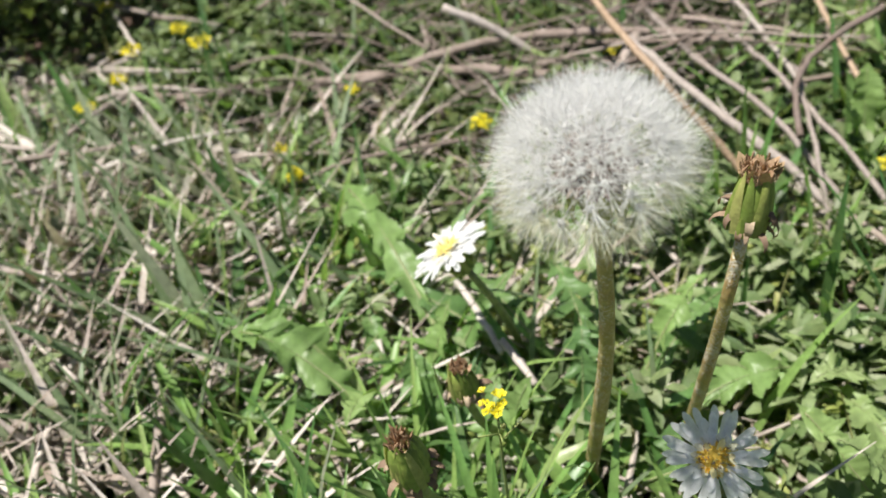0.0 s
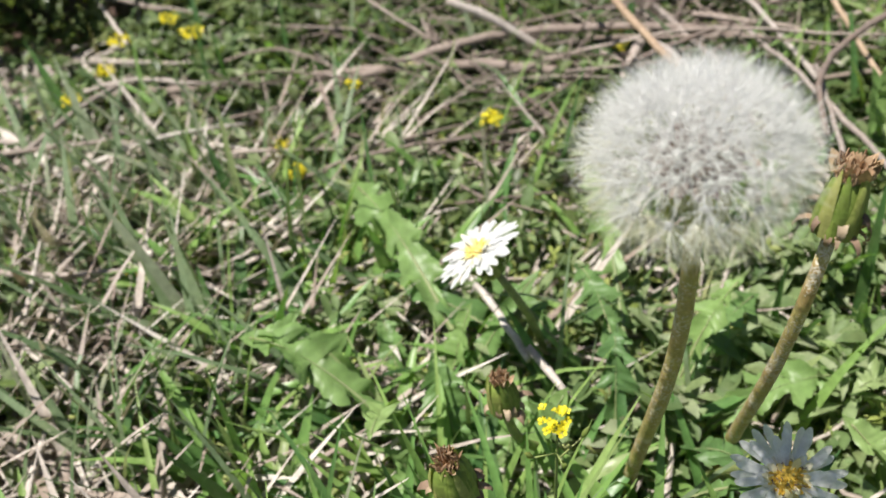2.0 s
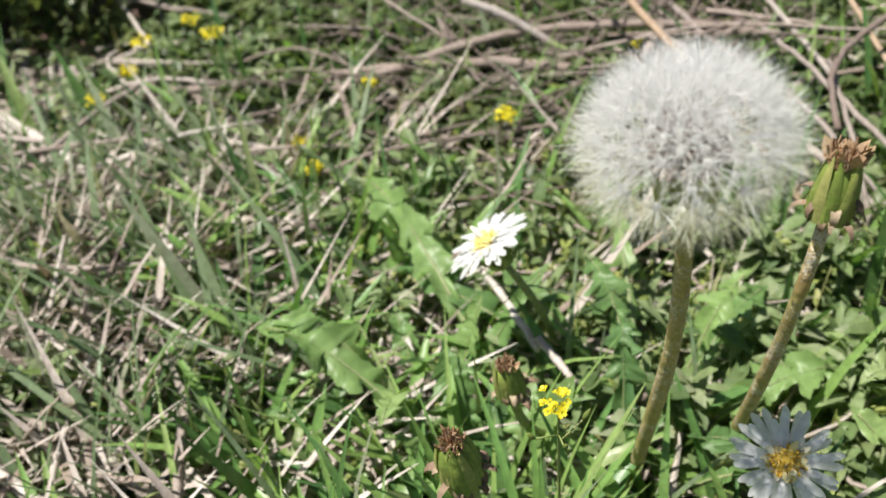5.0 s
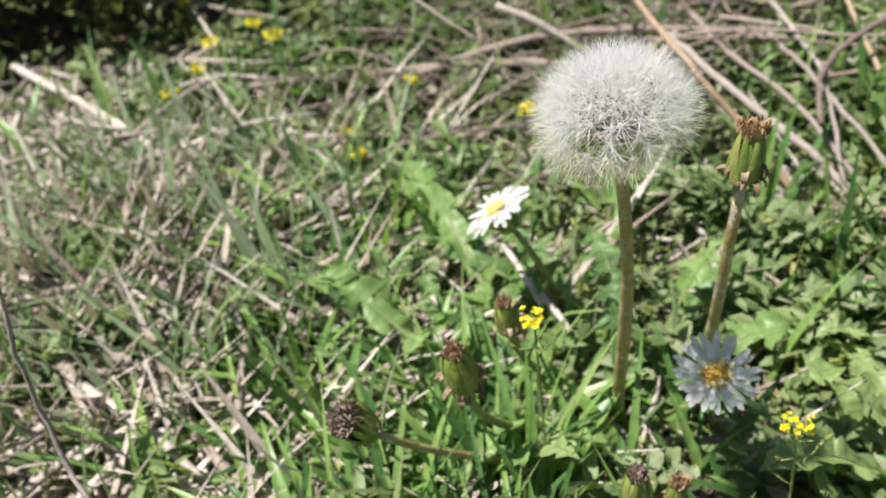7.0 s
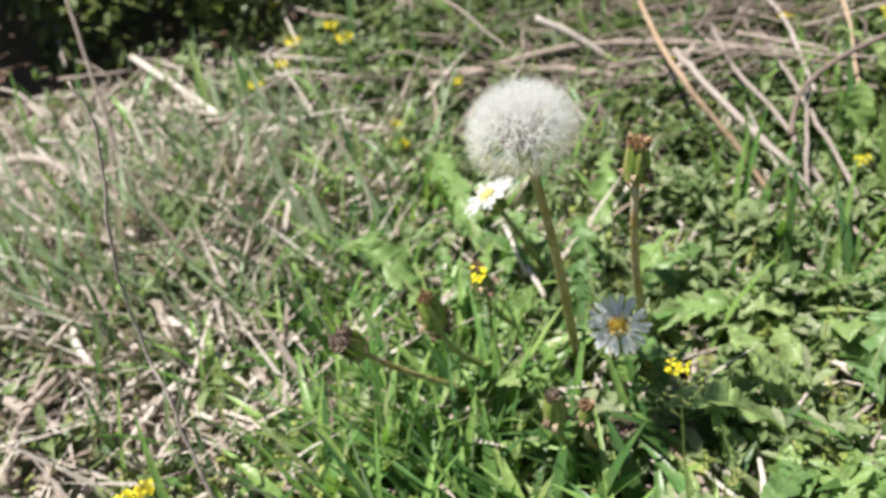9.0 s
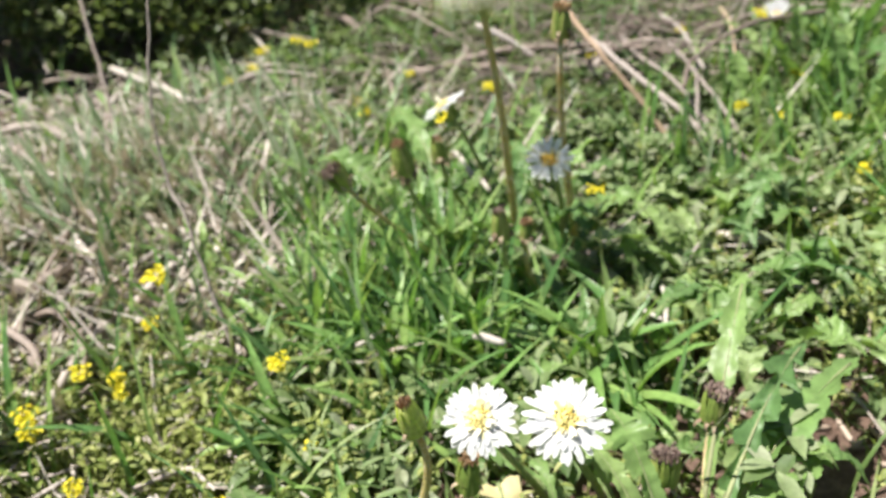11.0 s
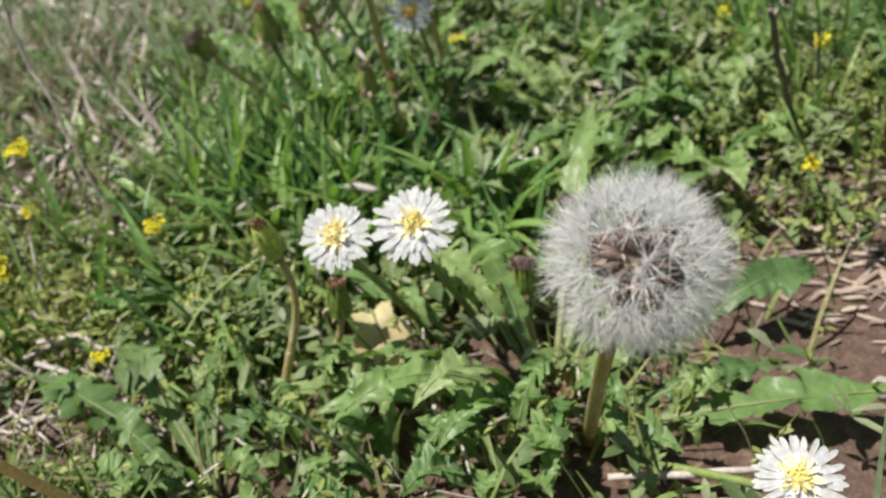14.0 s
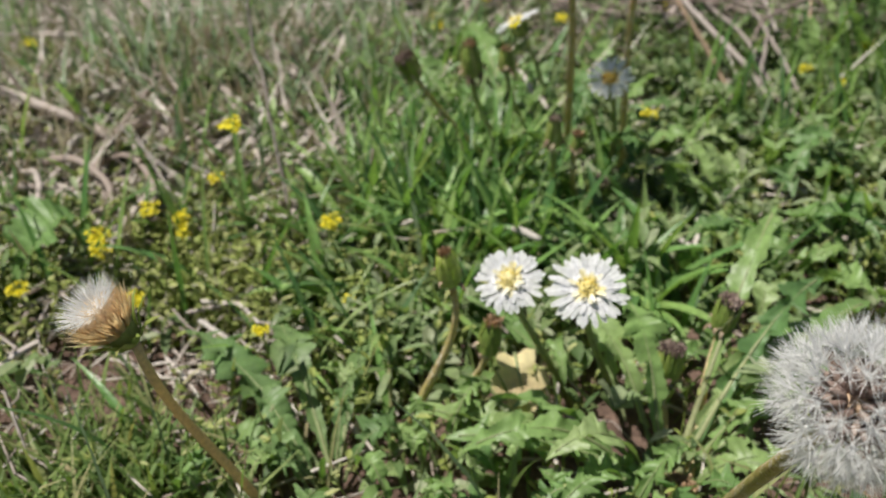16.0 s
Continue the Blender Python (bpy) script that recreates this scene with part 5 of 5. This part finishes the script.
for i in range(50):
    x, y = rt.uniform(-0.05, 0.52), rt.uniform(0.47, 0.98)
    a, ln = rt.gauss(-0.6, 0.9), rt.uniform(0.08, 0.34)
    d = Vector((math.cos(a), math.sin(a), 0)) * ln / 2
    z = rt.uniform(0.015, 0.095) if y < 0.85 else rt.uniform(0.015, 0.05)
    bend = Vector((rt.gauss(0, 0.012), rt.gauss(0, 0.012), rt.uniform(0, 0.015)))
    c = Vector((x, y, z))
    twig([c - d - Vector((0, 0, z * 0.5)), c + bend, c + d], rt.choice((0.0007, 0.0010, 0.0014, 0.0020)) * rt.uniform(0.85, 1.2), rt.uniform(0.0005, 0.0011), M_TWIG if rt.random() < 0.85 else M_STRAW, "thin dry twig in a tangle", 300 + i, 6)
for i in range(18):
    x, y = rt.uniform(0.2, 0.42), rt.uniform(0.44, 0.64)
    a, ln = rt.gauss(-0.8, 0.8), rt.uniform(0.08, 0.22)
    d = Vector((math.cos(a), math.sin(a), rt.gauss(0, 0.15))) * ln / 2
    c = Vector((x, y, rt.uniform(0.03, 0.075)))
    twig([c - d, c + Vector((rt.gauss(0, 0.015), rt.gauss(0, 0.015), 0.01)), c + d], rt.uniform(0.0010, 0.0022), rt.uniform(0.0006, 0.0014), M_TWIG, "thin dry twig in a tangle", 700 + i, 6)
for i in range(60):
    x, y = rt.uniform(-0.5, -0.06), rt.uniform(0.28, 0.9)
    a, ln = rt.gauss(-0.9, 0.7), rt.uniform(0.06, 0.2)
    d = Vector((math.cos(a), math.sin(a), rt.gauss(0, 0.08))) * ln / 2
    c = Vector((x, y, rt.uniform(0.022, 0.052)))
    twig([c - d, c + Vector((rt.gauss(0, 0.01), rt.gauss(0, 0.01), 0.005)), c + d], rt.uniform(0.0010, 0.0026), rt.uniform(0.0008, 0.0018), M_STRAW, "dry straw stalk lying in the grass", 400 + i, 6)


for i in range(34):
    x, y = rt.uniform(-0.34, -0.11), rt.uniform(0.19, 0.42)
    a, ln = rt.gauss(-0.9, 0.9), rt.uniform(0.05, 0.13)
    d = Vector((math.cos(a), math.sin(a), 0)) * ln / 2
    side = Vector((-math.sin(a), math.cos(a), 0)) * rt.gauss(0, 0.16) * ln
    c = Vector((x, y, rt.uniform(0.026, 0.048)))
    twig([c - d - Vector((0, 0, 0.01)), c - d * 0.4 + side, c + d * 0.5 + side * 0.9, c + d - Vector((0, 0, 0.012))], rt.uniform(0.0020, 0.0038), rt.uniform(0.0014, 0.0024), M_STRAW, "curved pale dead stalk over the litter", 900 + i, 6)


def brushwood():
    """Fine broken twiglets between the larger ones."""
    r = random.Random(83)
    b = Buf()
    for x, y in scatter(r, 900, (-0.08, 0.54, 0.44, 0.98), lambda x, y: field(x, y, [(0.22, 0.60, 0.20, 0.13, 1.0), (0.10, 0.74, 0.10, 0.08, 0.4)], 0.05)):
        a, ln = r.gauss(-0.7, 0.9), r.uniform(0.02, 0.11)
        d = Vector((math.cos(a), math.sin(a), r.gauss(0, 0.22))) * ln / 2
        c = Vector((x, y, r.uniform(0.006, 0.055)))
        k = Vector((r.gauss(0, 1), r.gauss(0, 1), r.gauss(0, 0.6))) * ln * 0.06
        rad = r.uniform(0.0004, 0.0012)
        p, q = c - d, c + d
        p.z, q.z = max(p.z, 0.002), max(q.z, 0.002)
        tube(b, [p, c + k, q], [rad, rad * 0.9, rad * 0.5], 4, cap=False)
    one_mesh("brushwood", b, M_TWIG, "fine broken grey-brown twiglets in a dry tangle", "brushwood", kind="stuff")


brushwood()


# ---- chips and pebbles on the bare soil ----
def bits():
    r = random.Random(91)
    kinds = []
    for k in range(7):
        b = Buf()
        ln = r.uniform(0.006, 0.022)
        w = r.uniform(0.0006, 0.0017)
        tube(b, [(-ln / 2, 0, 0), (-ln / 6, r.gauss(0, 0.0003), 0.0004), (ln / 4, r.gauss(0, 0.0003), 0.0003), (ln / 2, 0, 0)], [w * 0.5, w, w * 0.9, w * 0.3], 5)
        kinds.append(b.mesh("wood_chip", (M_CHIP, M_CHIP, M_TWIG)[k % 3]))
    for x, y in scatter(r, 230, (0.1, 0.33, -0.16, 0.12), lambda x, y: field(x, y, [(0.235, 0.025, 0.055, 0.05, 1.0)], 0.06)):
        ob = new("wood_chip", r.choice(kinds))
        ob.matrix_basis = pose(x, y, ground_z(x, y) + 0.0018, r.uniform(0, 360), r.gauss(0, 5), math.degrees(r.gauss(-0.4, 0.7)))
        tagged(ob, "dry splintered brown plant chip on bare soil", "chip", "chips on the soil")
    for i in range(9):
        b = Buf()
        size = r.uniform(0.004, 0.008)
        x, y = r.uniform(0.09, 0.2), r.uniform(-0.14, 0.02)
        v, f = [], []
        for k in range(5):
            for j in range(8):
                th, a = math.pi * (k + 0.5) / 5, 0.785 * j
                q = Vector((math.sin(th) * math.cos(a), math.sin(th) * math.sin(a), math.cos(th) * 0.65)) * size * (0.85 + 0.3 * noise.noise((k * 1.3 + i, j * 0.9, i * 2.0)))
                v.append(q)
        for k in range(4):
            for j in range(8):
                f.append((k * 8 + j, (k + 1) * 8 + j, (k + 1) * 8 + (j + 1) % 8, k * 8 + (j + 1) % 8))
        f += [tuple(range(8)), tuple(32 + j for j in range(8))[::-1]]
        b.add(v, f)
        one_mesh("pebble", b, M_STONE, "small rounded greyish pebble on soil", "pebble", "pebbles", at=(x, y, ground_z(x, y) + size * 0.3))


bits()


# ---- shrub at the back ----
def shrub(cx, cy, rx, ry, z0, z1, leaves, size, label, seed_no, front=0.0):
    r = random.Random(seed_no)
    root = thing("shrub", (cx, cy, 0), label, "shrub", "shrubs")
    for k in range(12):
        wood = Buf()
        a = r.uniform(0, 6.283)
        tip = Vector((math.cos(a) * rx * 0.8, math.sin(a) * ry * 0.8, r.uniform(z0 + 0.05, z1)))
        tube(wood, bezier((0, 0, 0), (tip.x * 0.3, tip.y * 0.3, tip.z * 0.8), tip, 8), [0.008 - 0.0009 * j for j in range(8)], 6)
        part("branch", wood, M_DARKTWIG, root)
    crown = Buf()
    n = 0
    while n < leaves:
        x, y, z = r.uniform(-1, 1), r.uniform(-1, 1), r.random()
        q = x * x + y * y
        if q > 1 or noise.noise((x * 3 + seed_no, y * 3, z * 3)) < -0.18:
            continue
        n += 1
        zz = z0 + (z1 - z0) * z * (1 - 0.5 * q) + 0.06 * q * (z - 0.5)
        small_leaf(crown, x * rx, y * ry, zz, r.uniform(0, 6.283), r.uniform(-0.8, 0.8), size * r.uniform(0.7, 1.3), size * r.uniform(0.5, 0.8))
    part("crown", crown, M_BUSH, root, "dense small dark green leaves", None, "stuff")


shrub(-0.68, 1.24, 0.48, 0.40, 0.13, 0.55, 9000, 0.026, "dark dense low shrub over shaded bare ground", 5)
shrub(-0.24, 1.06, 0.27, 0.27, 0.006, 0.27, 5200, 0.016, "leafy green low shrub behind the meadow", 6)
shrub(0.35, 1.65, 0.5, 0.35, 0.02, 0.40, 5000, 0.022, "leafy green low shrub behind the meadow", 7)
